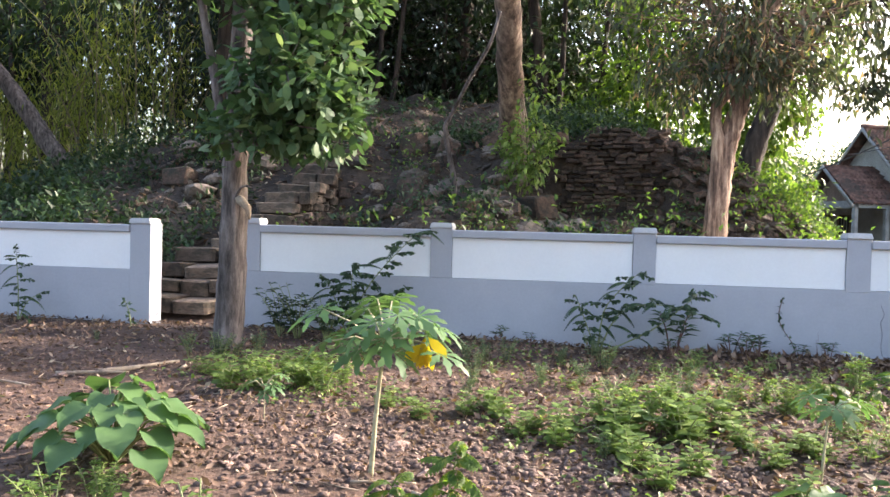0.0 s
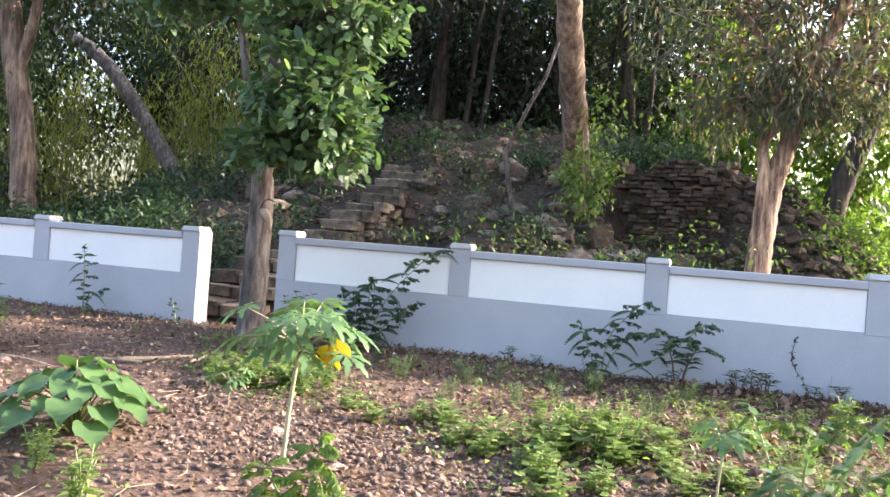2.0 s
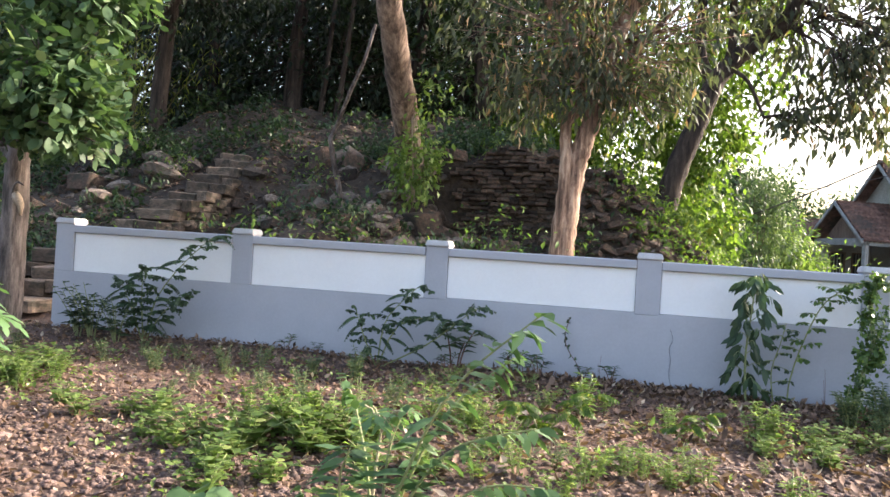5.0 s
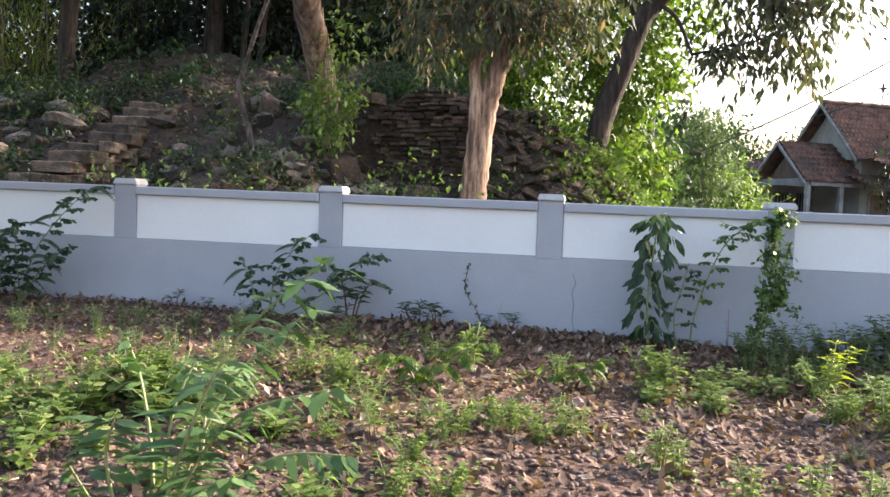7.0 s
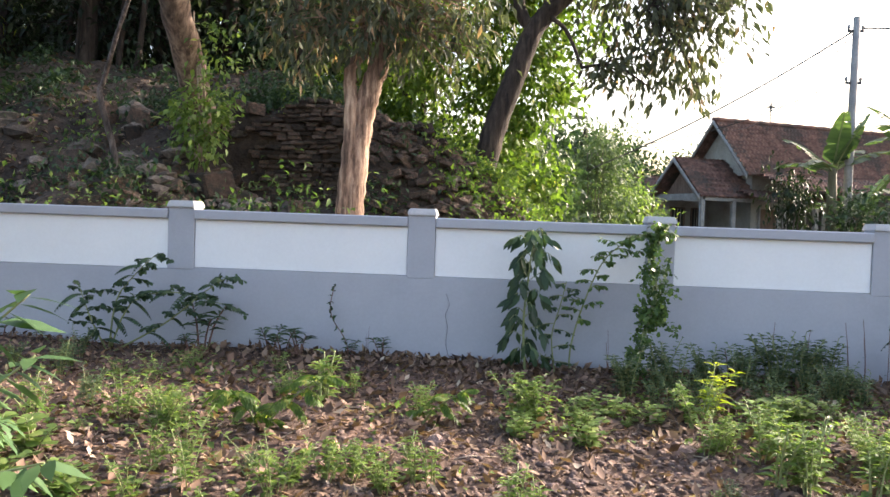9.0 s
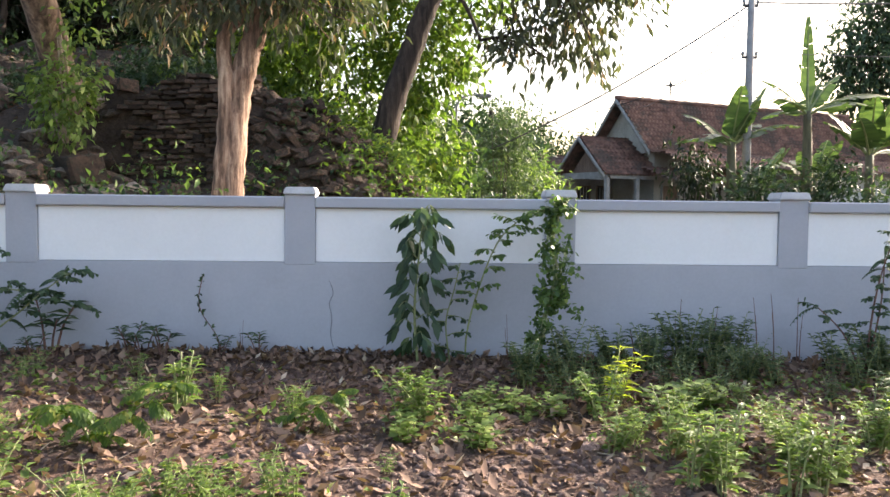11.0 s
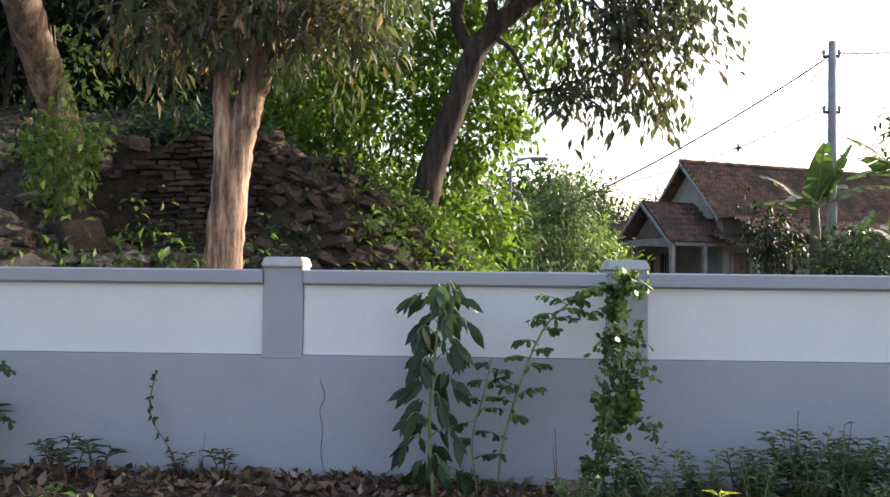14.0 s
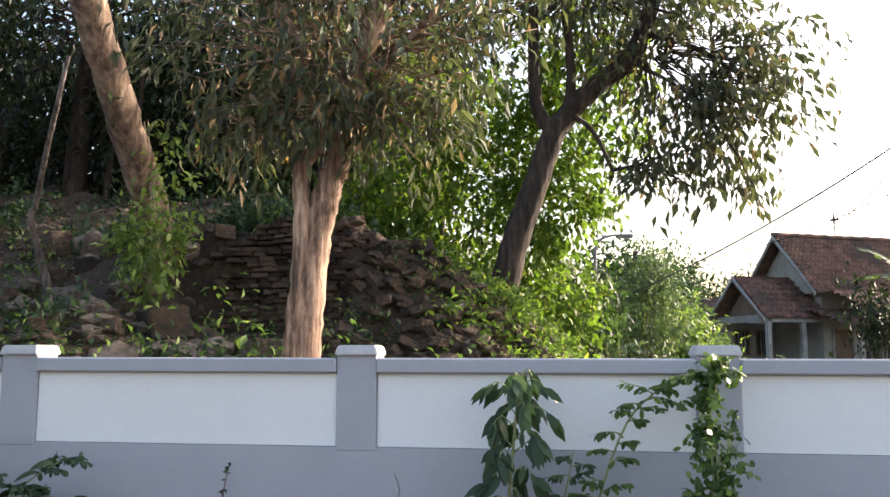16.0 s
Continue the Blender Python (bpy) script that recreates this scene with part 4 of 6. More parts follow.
part("roof", block((-2.0, -0.8, 3.2), (5.6, 4.4, 3.4), 0.02), CONCRETE, shed)
part("doorway", block((-1.2, -0.02, 0), (0.2, 0.03, 2.3), 0.01), DARKROOM, shed)

pole = thing("utility_pole", (11.45, 22, 0.4), "slim grey concrete utility pole with cables", "utility pole")
g = Geo()
g.tube(((0, 0, 0), (0.02, 0, 3.2), (0.04, 0, 6.3)), (0.11, 0.095, 0.08), 12)
g.out("pole", CONCRETE, pole, True)
for z in (5.95, 4.75):
    part("bracket", block((-0.16, -0.03, z), (0.2, 0.03, z + 0.06), 0.008), CABLE, pole)
    for x in (-0.14, 0.18):
        g = Geo()
        g.tube(((x, 0, z + 0.05), (x, 0, z + 0.12), (x, 0, z + 0.17)), (0.02, 0.04, 0.025), 8)
        g.out("insulator", CONCRETE, pole)


def cable(a, b, sag, radius=0.022):
    a, b = np.array(a, float), np.array(b, float)
    t = np.linspace(0, 1, 22)[:, None]
    p = a + (b - a) * t
    p[:, 2] -= sag * 4 * (t * (1 - t))[:, 0]
    g = Geo()
    g.tube(p - a, np.full(22, radius), 5)
    c = g.out("power_cable", CABLE)
    c.location = a
    tagged(c, "dark overhead power cable strung from the pole", "cable", "overhead cables")


cable((11.45, 22, 6.4), (5.6, 24, 3.1), 0.2, 0.02)
cable((11.65, 22, 6.45), (28, 20, 7.3), 0.35, 0.02)
cable((11.65, 22, 5.3), (28, 21, 5.8), 0.3, 0.011)
cable((11.35, 22, 5.3), (7.2, 26, 4.0), 0.25, 0.012)
cable((11.4, 22, 6.3), (14.6, 43.5, 6.6), 0.5, 0.012)
street_lamp = thing("street_lamp", (5.0, 30, 0.4), "thin pale lamp post with a curved arm", "street lamp")
g = Geo()
g.tube(smooth_path(((0, 0, 0), (0, 0, 3.8), (0.05, 0, 4.6), (0.35, 0, 4.85), (0.8, 0, 4.9)), 16), np.linspace(0.06, 0.03, 16), 8)
g.out("pole", CONCRETE, street_lamp, True)
part("lamp_head", block((0.7, -0.1, 4.8), (1.15, 0.1, 4.92), 0.03), BOARD, street_lamp, "grey lamp head")
pole_b = thing("post", (4.5, 27, 0.4), "thin pale concrete post among the shrubs", "post")
g = Geo()
g.tube(((0, 0, 0), (0.02, 0, 1.8), (0.04, 0, 3.35)), (0.07, 0.065, 0.06), 10)
g.out("shaft", CONCRETE, pole_b, True)


def banana(x, y, h, seed, spec):
    """A banana plant: sheathed stem and long split leaves (heading, rise, length)."""
    rng = np.random.RandomState(seed)
    z = 0.45
    t = thing("banana_plant", (x, y, z), "banana plant with long torn green leaves", "banana plant", "banana plants by the house")
    g = Geo()
    g.tube(((0, 0, 0), (0.03, 0, h * 0.5), (0.0, 0, h)), (0.16, 0.13, 0.09), 10, 0.06, rng)
    g.out("stem", BANANASTEM, t, True)
    for head, rise, length in spec:
        a, e = radians(head), radians(rise)
        w0 = np.array((math.cos(a) * math.cos(e), math.sin(a) * math.cos(e), math.sin(e)))
        n = 22
        s = np.linspace(0, 1, n)
        mid = np.array((0, 0, h - 0.1)) + w0 * (s * length)[:, None] + np.array((0, 0, -1.0)) * (s ** 2.2 * length * 0.42 * math.cos(e))[:, None]
        side = np.cross(w0, (0, 0, 1.0))
        if np.linalg.norm(side) < 0.2:
            side = np.array((1.0, 0, 0))
        side /= np.linalg.norm(side)
        g = Geo()
        for sg in (-1, 1):
            slim = 0.6 if rise > 80 else 1.0
            for k in range(3, n - 1):
                f = s[k]
                w = 0.36 * min(1, (f - 0.1) * 6) * max(0.12, (1 - f) ** 0.45) * (slim if length > 1.3 else 0.8)
                if k == 3 or rng.uniform() < 0.4:
                    dr = rng.uniform(0.0, 0.5)
                tip = side * sg * w + np.array((0, 0, -w * dr)) + (mid[k] - mid[k - 1]) * 0.6
                f2 = s[min(k + 1, n - 1)]
                w2 = 0.36 * min(1, (f2 - 0.1) * 6) * max(0.12, (1 - f2) ** 0.45) * (slim if length > 1.3 else 0.8)
                tip2 = side * sg * w2 + np.array((0, 0, -w2 * dr)) + (mid[k + 1] - mid[k]) * 0.6
                p, q = mid[k], mid[k + 1]
                g.add([p, q, q + tip2, p + tip], [(0, 1, 2), (0, 2, 3)])
        leaf = g.out("leaf", BANANALEAF, t)
        g = Geo()
        g.tube(mid, np.linspace(0.035, 0.008, n), 5)
        g.out("midrib", GREENSTEM, leaf)


def heads(seed, n, lo, hi, length):
    q = random.Random(seed)
    return [(q.uniform(0, 50) + k * 137.5, q.uniform(lo, hi), length * q.uniform(0.75, 1.1)) for k in range(n)]


banana(11.1, 22.0, 2.75, 51, heads(1, 9, 25, 72, 1.9))
banana(12.9, 22.0, 3.5, 52, [(80, 86, 2.4), (2, 32, 2.5)] + heads(2, 7, 10, 60, 1.7))
banana(14.2, 21.6, 2.5, 53, heads(3, 9, 20, 70, 2.1))
banana(12.0, 22.6, 1.7, 54, heads(4, 7, 30, 70, 1.5))
banana(13.5, 22.8, 2.0, 56, heads(6, 7, 30, 70, 1.6))
banana(4.9, 23.4, 1.2, 55, heads(5, 7, 40, 75, 1.5))


def shrub(name, at, parts, leaf, label, seed, L=0.18, W=0.07, droop=0.4, stems=5, bark=BARK):
    rng = np.random.RandomState(seed)
    x, y = at
    z = hz(x, y)
    t = thing(name, (x, y, z), label, "shrub")
    g = Geo()
    for c, rr, sp, per, spread in parts:
        spray_crown(g, None, rng, c, rr, sp, per, spread, L, W, droop, None, 0.2)
    g.out("foliage", leaf, t)
    top = max(c[2] for c, *_ in parts)
    for k in range(stems):
        g = Geo()
        d = rng.uniform(-0.4, 0.4, 2) * parts[0][1][0]
        g.tube(smooth_path(((d[0] * 0.3, d[1] * 0.3, -0.05), (d[0] * 0.6, d[1] * 0.6, top * 0.5), (d[0], d[1], top)), 6), np.linspace(0.03, 0.012, 6), 5)
        g.out("stem", bark, t)
    return t


shrub("shrub", (6.3, 28.6), (((0, 0, 2.2), (1.25, 1.0, 1.4), 120, 24, 0.22), ((0.25, 0.2, 3.6), (0.8, 0.8, 0.8), 46, 20, 0.22), ((-1.2, 0, 1.7), (0.9, 0.8, 1.4), 60, 20, 0.2)), MIDLEAF, "tall light-green shrub behind the wall", 71, 0.2, 0.06)
shrub("shrub", (7.9, 33.5), (((0, 0, 1.9), (1.2, 1.0, 1.2), 90, 22, 0.3), ((0.8, 0.2, 1.0), (1.0, 0.8, 0.7), 50, 22, 0.25)), WEEDLEAF, "light green shrub near the far house", 72, 0.3, 0.1)
shrub("shrub", (10.35, 22.6), (((0, 0, 2.1), (0.65, 0.5, 0.8), 50, 18, 0.16),), DARKSHADELEAF, "small dark tree before the porch", 73, 0.16, 0.06, 0.7)
shrub("shrub", (11.6, 21.0), (((-0.2, 0, 1.2), (0.9, 0.6, 0.9), 80, 20, 0.16), ((1.6, 0, 1.3), (0.9, 0.6, 1.1), 90, 20, 0.16), ((2.9, 0, 1.1), (0.6, 0.6, 0.8), 50, 20, 0.16)), SHADELEAF, "green bushes below the banana plants", 74, 0.18, 0.07)
shrub("shrub", (6.0, 18.2), (((0, 0, 0.5), (1.8, 0.7, 0.4), 80, 20, 0.16), ((2.2, 0.5, 0.5), (0.9, 0.6, 0.35), 40, 20, 0.16)), VINELEAF, "low sunlit bushes behind the wall", 75, 0.16, 0.08)
shrub("shrub", (4.2, 21.5), (((0, 0, 1.4), (1.1, 0.8, 1.0), 90, 22, 0.2),), SHADELEAF, "green thicket behind the mound", 76, 0.2, 0.08)
tree("tree", [(((35.5, 56, 0.3), (35.1, 56, 4.5), (35.5, 56, 10.0), (36.2, 56, 15.5)), 0.42, 0.18), (((35.3, 56, 7.0), (32.7, 56, 11.0), (31.1, 56, 13.4)), 0.2, 0.09), (((35.7, 56, 8.0), (39.1, 55.6, 11.8), (41.4, 55.6, 13.8)), 0.2, 0.09)],
     DARKBARK, [((35.7, 56, 14.5), (4.4, 3.2, 2.7), 230, 22, 0.5, None), ((32.5, 55.4, 10.7), (2.8, 2.4, 3.0), 150, 22, 0.5, None), ((39.5, 55.6, 11.5), (4.3, 3.3, 4.1), 240, 22, 0.5, None), ((36.4, 55.4, 6.5), (3.7, 2.6, 2.6), 170, 22, 0.5, None)],
     SHADELEAF, "broad dark green tree behind the house", 77, 0.46, 0.18, 0.5)
for k, (x, y, h, w) in enumerate(((7.5, 48, 7.0, 3.0), (9.6, 63, 8.2, 3.4), (3.0, 46, 5.6, 4.5), (13.5, 70, 8.5, 4.5), (20.0, 66, 8.0, 5.0), (47.0, 50, 8.5, 6.0), (50.0, 36, 8.0, 6.0), (-8, 40, 7, 6), (-22, 38, 8, 6), (-34, 30, 8, 6), (-36, 18, 7, 6))):
    tree("tree", [(((x, y, 0), (x, y, h * 0.5), (x + 0.3, y, h)), 0.25, 0.12)], DARKBARK, [((x, y, h * 0.62), (w, w * 0.6, h * 0.42), 170, 18, 0.5, None)], FOREST if k % 2 else SHADELEAF, "distant green tree behind the houses", 400 + k, 0.5, 0.2, 0.4, 6, False)

# bamboo thicket to the left
bamboo = thing("bamboo_thicket", (-13, 19.4, 0.6), "thicket of thin bamboo with yellow-green leaves", "bamboo")
rng = np.random.RandomState(81)
g = Geo()
for k in range(74):
    x, y = rng.uniform(-5.5, 3.2), rng.uniform(-1.2, 1.5)
    z = hz(x - 13, y + 19.4) - 0.6
    h, lx, ly = rng.uniform(2.2, 5.2), rng.normal() * 0.9, rng.normal() * 0.5
    p = smooth_path(((x, y, z - 0.05), (x + lx * 0.25, y + ly * 0.3, z + h * 0.6), (x + lx, y + ly, z + h)), 6)
    c = Geo()
    c.tube(p, np.linspace(0.028, 0.008, 6), 5)
    c.out("culm", CULM, bamboo)
    n = 150
    tuft = p[2 + rng.randint(0, 4, n)] + rng.normal(size=(n, 3)) * (0.32, 0.3, 0.34)
    g.leaves(tuft, unit(rng, n) * 0.7 + (0, 0, -0.7), unit(rng, n) * 0.5 + (0, 0, 1), rng.uniform(0.16, 0.3, n), rng.uniform(0.025, 0.04, n))
g.out("foliage", BAMBOOLEAF, bamboo)
# ---- undergrowth on the mound ----
rng = np.random.RandomState(90)
for name, leaf, count, x0, x1, y0, y1, top, size, label in (
        ("undergrowth", SHADELEAF, 520, -12, 3.2, 9.3, 15.5, 0.34, 0.10, "dark green creepers and seedlings over the rubble"),
        ("undergrowth", WEEDLEAF, 150, -7, 4.5, 9.6, 14.6, 0.34, 0.08, "light green seedlings between the stones"),
        ("undergrowth", FOREST, 420, -16, -4.6, 10.5, 17.0, 0.5, 0.13, "dense green bushes on the shaded bank"),
        ("undergrowth", VINELEAF, 95, -3.2, 5.5, 9.5, 11.4, 1.05, 0.085, "leafy seedlings rising behind the wall"),
        ("undergrowth", SHADELEAF, 110, -1.8, 1.4, 13.9, 16.2, 0.4, 0.10, "creepers on the crest behind the brick wall"),
        ("undergrowth", SHADELEAF, 150, -2.4, 0.3, 11.6, 14.2, 0.45, 0.10, "dark creepers below the leaning trunk"),
        ("undergrowth", VINELEAF, 60, -1.6, 1.9, 11.6, 13.3, 0.55, 0.075, "seedlings and creepers before the brick wall"),
        ("undergrowth", WEEDLEAF, 45, -4.2, 3.2, 9.6, 10.6, 0.9, 0.07, "sunlit seedlings close behind the wall"),
        ("undergrowth", SHADELEAF, 130, -8.5, -4.9, 9.6, 13.5, 0.45, 0.10, "dark creepers on the bank beside the stairs"),
        ("undergrowth", SHADELEAF, 130, -6, 4, 14.5, 18.5, 0.3, 0.12, "plants on the crest of the mound")):
    t = thing(name, (0, 12, 1), label, "undergrowth", kind="stuff")
    g = Geo()
    for k in range(count):
        x, y = rng.uniform(x0, x1), rng.uniform(y0, y1)
        if (-5.1 < x < -3.7 and y < 14.6) or (-0.6 < x < 1.5 and 12.9 < y < 14.2) or wave(x, y, 1.3, 4) < -0.25 or (-3.7 < x < 0.1 and 10.8 < y < 14.4 and rng.uniform() < 0.62):
            continue
        n = 26
        h = top * rng.uniform(0.3, 1.5)
        p = np.stack([x + rng.normal(size=n) * 0.17, y + rng.normal(size=n) * 0.15, np.zeros(n)], 1)
        p[:, 2] = height(p[:, 0], p[:, 1]) + rng.uniform(0, 1, n) * h + 0.02
        s = rng.uniform(0.6, 1.3, n) * size
        g.leaves(p - (0, 12, 1), unit(rng, n) * 0.8 + (0, 0, 0.2), unit(rng, n) * 0.6 + (0, 0, 1), s, s * 0.5)
    g.out("foliage", leaf, t)
g = Geo()
n = 9000
x, y = rng.uniform(-12, 5, n), rng.uniform(9.2, 19, n)
p = np.stack([x, y, height(x, y) + 0.015], 1)
s = rng.uniform(0.06, 0.15, n)
g.leaves(p - (0, 12, 1), unit(rng, n) * (1, 1, 0.35), unit(rng, n) * 0.5 + (0, 0, 1), s, s * 0.55)
lit = thing("mound_litter", (0, 12, 1), "dry fallen leaves on the mound", "leaf litter", kind="stuff")
g.out("litter", LITTER, lit)
# dead leaves hanging in the pale tree
dead = thing("dead_leaves", (2.0, 11.0, 3.5), "withered brown leaves hanging from the pale tree", "leaves")
g = Geo()
n = 130
p = np.stack([rng.normal(size=n) * 0.55 - 0.2, rng.normal(size=n) * 0.25 - 0.2, rng.uniform(-0.1, 1.4, n)], 1)
g.leaves(p, unit(rng, n) * 0.4 + (0, 0, -1), unit(rng, n), rng.uniform(0.09, 0.2, n), rng.uniform(0.025, 0.05, n))
g.out("leaf", DEADLEAF, dead)


# ---- the field before the wall: stones, litter, sticks ----
field_rocks = [rock_mesh("stone", 160 + k, 0.7, PEBBLE, 2, False) for k in range(8)]
stones = thing("loose_stones", (0, 5, 0.3), "pinkish-brown field stones strewn over the soil", "stones")
r = random.Random(8)
SPOTS = ((-0.4, 4.6, 0.9, 0.5), (0.3, 4.5, 0.7, 0.5), (-1.4, 5.1, 0.6, 0.6), (1.2, 4.9, 0.8, 0.6), (4.1, 6.2, 0.7, 0.7), (3.5, 5.4, 0.7, 0.7), (4.6, 5.6, 0.8, 0.6), (2.6, 4.6, 0.6, 0.5), (0.6, 5.2, 0.9, 0.7), (-2.0, 4.6, 1.4, 0.9), (-3.6, 6.0, 1.4, 1.0), (3.0, 6.6, 1.2, 0.8), (5.6, 5.2, 1.0, 0.7))
for k in range(270):
    if k < 215:
        cx, cy, sx, sy = SPOTS[k % len(SPOTS)]
        x, y = r.gauss(cx, sx * 0.6), r.gauss(cy, sy * 0.6)
    else:
        x, y = r.uniform(-6, 7), r.uniform(3, 8)
    s = r.uniform(0.035, 0.075) if r.random() < 0.85 else r.uniform(0.075, 0.12)
    piece("stone", r.choice(field_rocks), stones, (x, y - 5, hz(x, y) - 0.3 + s * 0.1), (s * r.uniform(0.9, 1.5), s, s * r.uniform(0.6, 0.9)), (r.uniform(-20, 20), r.uniform(-20, 20), r.uniform(0, 180)))
V, F, n = [], [], 0
tiny = [rock_mesh("pebble", 180 + k, 0.8, PEBBLE, 1, False) for k in range(4)]
tiny = [(np.array([v.co[:] for v in m.vertices]), np.array([p.vertices[:] for p in m.polygons])) for m in tiny]
for k in range(9000):
    if k % 3:
        cx, cy, sx, sy = SPOTS[k % len(SPOTS)]
        x, y = rs.normal(cx, sx), min(rs.normal(cy, sy), 7.7)
    else:
        x, y = rs.uniform(-8.5, 8.5), 8.0 - 9.4 * rs.uniform() ** 1.2
    s = rs.uniform(0.014, 0.058)
    v, f = tiny[k % 4]
    a = rs.uniform(0, 6.3)
    v = v * s * np.array((rs.uniform(.9, 1.6), 1, rs.uniform(.5, .9)))
    v = np.stack([v[:, 0] * math.cos(a) - v[:, 1] * math.sin(a), v[:, 0] * math.sin(a) + v[:, 1] * math.cos(a), v[:, 2]], 1) + (x, y - 5, hz(x, y) - 0.3 + s * 0.12)
    V.append(v), F.append(f + n)
    n += len(v)
tagged(link("pebble", np.concatenate(V), np.concatenate(F), PEBBLE, stones), "small pebbles and clods", kind="stuff")

litter = thing("leaf_litter", (0, 5, 0.3), "curled dry brown leaves covering the soil", "leaf litter", kind="stuff")
g = Geo()
n = 150000
x, y = rng.uniform(-9, 9, n), 8.7 - 10.5 * rng.uniform(0, 1, n) ** 1.5
keep = rng.uniform(0, 1, n) < np.clip(0.7 + 0.04 * x + 0.25 * wave(x, y, 0.9, 7), 0.4, 1)
x, y = x[keep], y[keep]
n = len(x)
p = np.stack([x, y - 5, height(x, y) - 0.3 + rng.uniform(0.004, 0.03, n)], 1)
s = 0.014 + 0.06 * rng.uniform(0, 1, n) ** 2.2 * np.where(x > 1, 1.45, 1.0)
g.leaves(p, unit(rng, n) * (1, 1, 0.5), unit(rng, n) * 0.75 + (0, 0, 1), s, s * rng.uniform(0.35, 0.65, n), rng.uniform(-0.3, 0.4), 0.25)
g.out("dry_leaf", LITTER, litter)
g = Geo()
for k in range(420):
    x, y, a, l = rng.uniform(-8, 8), rng.uniform(2.6, 8.6), rng.uniform(0, 6.3), rng.uniform(0.06, 0.28)
    d = np.array((math.cos(a), math.sin(a))) * l / 2
    q = [(x - d[0], y - d[1]), (x + rng.normal() * 0.02, y + rng.normal() * 0.02), (x + d[0], y + d[1])]
    g.tube([(u, v - 5, hz(u, v) - 0.3 + 0.012) for u, v in q], (0.004, 0.004, 0.002), 4)
tagged(g.out("twig", STICK, litter), "thin dry twigs", kind="stuff")
for x, y, a, l, w in ((-3.5, 6.5, 55, 0.7, 0.025), (-3.75, 6.2, 20, 0.55, 0.018), (-3.2, 6.75, 100, 0.4, 0.015), (-4.3, 5.8, -5, 0.6, 0.014), (-0.9, 4.3, 15, 0.35, 0.01), (-0.6, 4.15, -30, 0.3, 0.009)):
    st = thing("fallen_branch", (x, y, hz(x, y) + 0.02), "pale dry fallen branch lying on the soil", "branch", "fallen branches")
    g = Geo()
    d = np.array((math.cos(radians(a)), math.sin(radians(a)))) * l / 2
    e = [(-d[0], -d[1]), (0.02, 0.015), (d[0], d[1])]
    g.tube(smooth_path([(u, v, hz(x + u, y + v) - hz(x, y) + w * 0.4) for u, v in e], 7), np.linspace(w, w * 0.5, 7), 7, 0.1, rng)
    g.out("wood", STICK, st, True)


# ---- plants ----
def stem_leaves(rng, h, stems, leaves, L, W, lean=0.25, start=0.2, thick=0.006, droop=0.1, whorl=1, oval=False):
    """Stems from one foot with leaves along them; returns stem and leaf geometry."""
    gs, gl = [], Geo()
    for k in range(stems):
        a = rng.uniform(0, 6.3)
        hh = h * rng.uniform(0.65, 1.0)
        top = np.array((math.cos(a), math.sin(a), 0)) * lean * hh * rng.uniform(0.3, 1.2) + (0, 0, hh)
        foot = np.array((math.cos(a), math.sin(a), 0)) * 0.02
        p = smooth_path((foot - (0, 0, 0.03), (foot + top) / 2 * (0.8, 0.8, 1.05), top), 7)
        g = Geo()
        g.tube(p, np.linspace(thick, thick * 0.45, 7), 5)
        gs.append(g)
        f = np.sort(rng.uniform(start, 1, leaves)) ** 0.9
        q = np.array([np.interp(f, np.linspace(0, 1, 7), p[:, i]) for i in range(3)]).T
        ang = np.arange(leaves) * 2.4 + rng.uniform(0, 6)
        for w in range(whorl):
            way = np.stack([np.cos(ang + w * 2.1), np.sin(ang + w * 2.1), 0.45 - droop * 3 * (1 - f)], 1)
            sz = (1.05 - 0.45 * f) * rng.uniform(0.75, 1.2, leaves)
            gl.leaves(q, way, np.tile((0, 0, 1.0), (leaves, 1)) + unit(rng, leaves) * 0.3, L * sz, W * sz, 0.25, 0.2, oval)
    return gs, gl


def plant(name, label, category, seed, leaf, stem_mat, group="", **spec):
    rng = np.random.RandomState(seed)
    t = thing(name, (0, 0, 0), label, category, group)
    gs, gl = stem_leaves(rng, **spec)
    for g in gs:
        g.out("stem", stem_mat, t)
    gl.out("leaves", leaf, t)
    return t


def put(proto, spots, rnd, lo=0.8, hi=1.2):
    """Places a plant at the first spot and copies at the others; spots: x, y, scale."""
    for k, (x, y, s) in enumerate(spots):
        s *= rnd.uniform(lo, hi)
        m = pose(x, y, hz(x, y), 0, 0, rnd.uniform(0, 360)) @ Matrix.Diagonal((s, s, s, 1))
        if k == 0:
            keep = m
        else:
            copy_thing(proto, m)
    proto.matrix_basis = keep


def scatter(rnd, patches, kind):
    out = []
    for cx, cy, rx, ry, n, k, s in patches:
        if k == kind:
            for _ in range(int(n * 0.52 + 0.5)):
                a, q = rnd.uniform(0, 6.3), math.sqrt(rnd.random())
                out.append((cx + math.cos(a) * q * rx, min(cy + math.sin(a) * q * ry, 8.62), s))
    return out


herb = plant("weed", "slender green weed with narrow leaves on the soil", "weed", 501, WEEDLEAF, GREENSTEM, "weeds in the field", h=0.27, stems=4, leaves=12, L=0.09, W=0.034, lean=0.4)
bushy = plant("weed", "bushy light green weed with small leaves", "weed", 502, WEEDLEAF, GREENSTEM, "weeds in the field", h=0.24, stems=8, leaves=20, L=0.05, W=0.03, lean=0.7, thick=0.004)
rounder = plant("weed", "low creeping weed with round bright leaves", "weed", 503, WEEDLEAF, GREENSTEM, "weeds in the field", h=0.17, stems=8, leaves=8, L=0.075, W=0.075, lean=1.3, thick=0.004, oval=True)
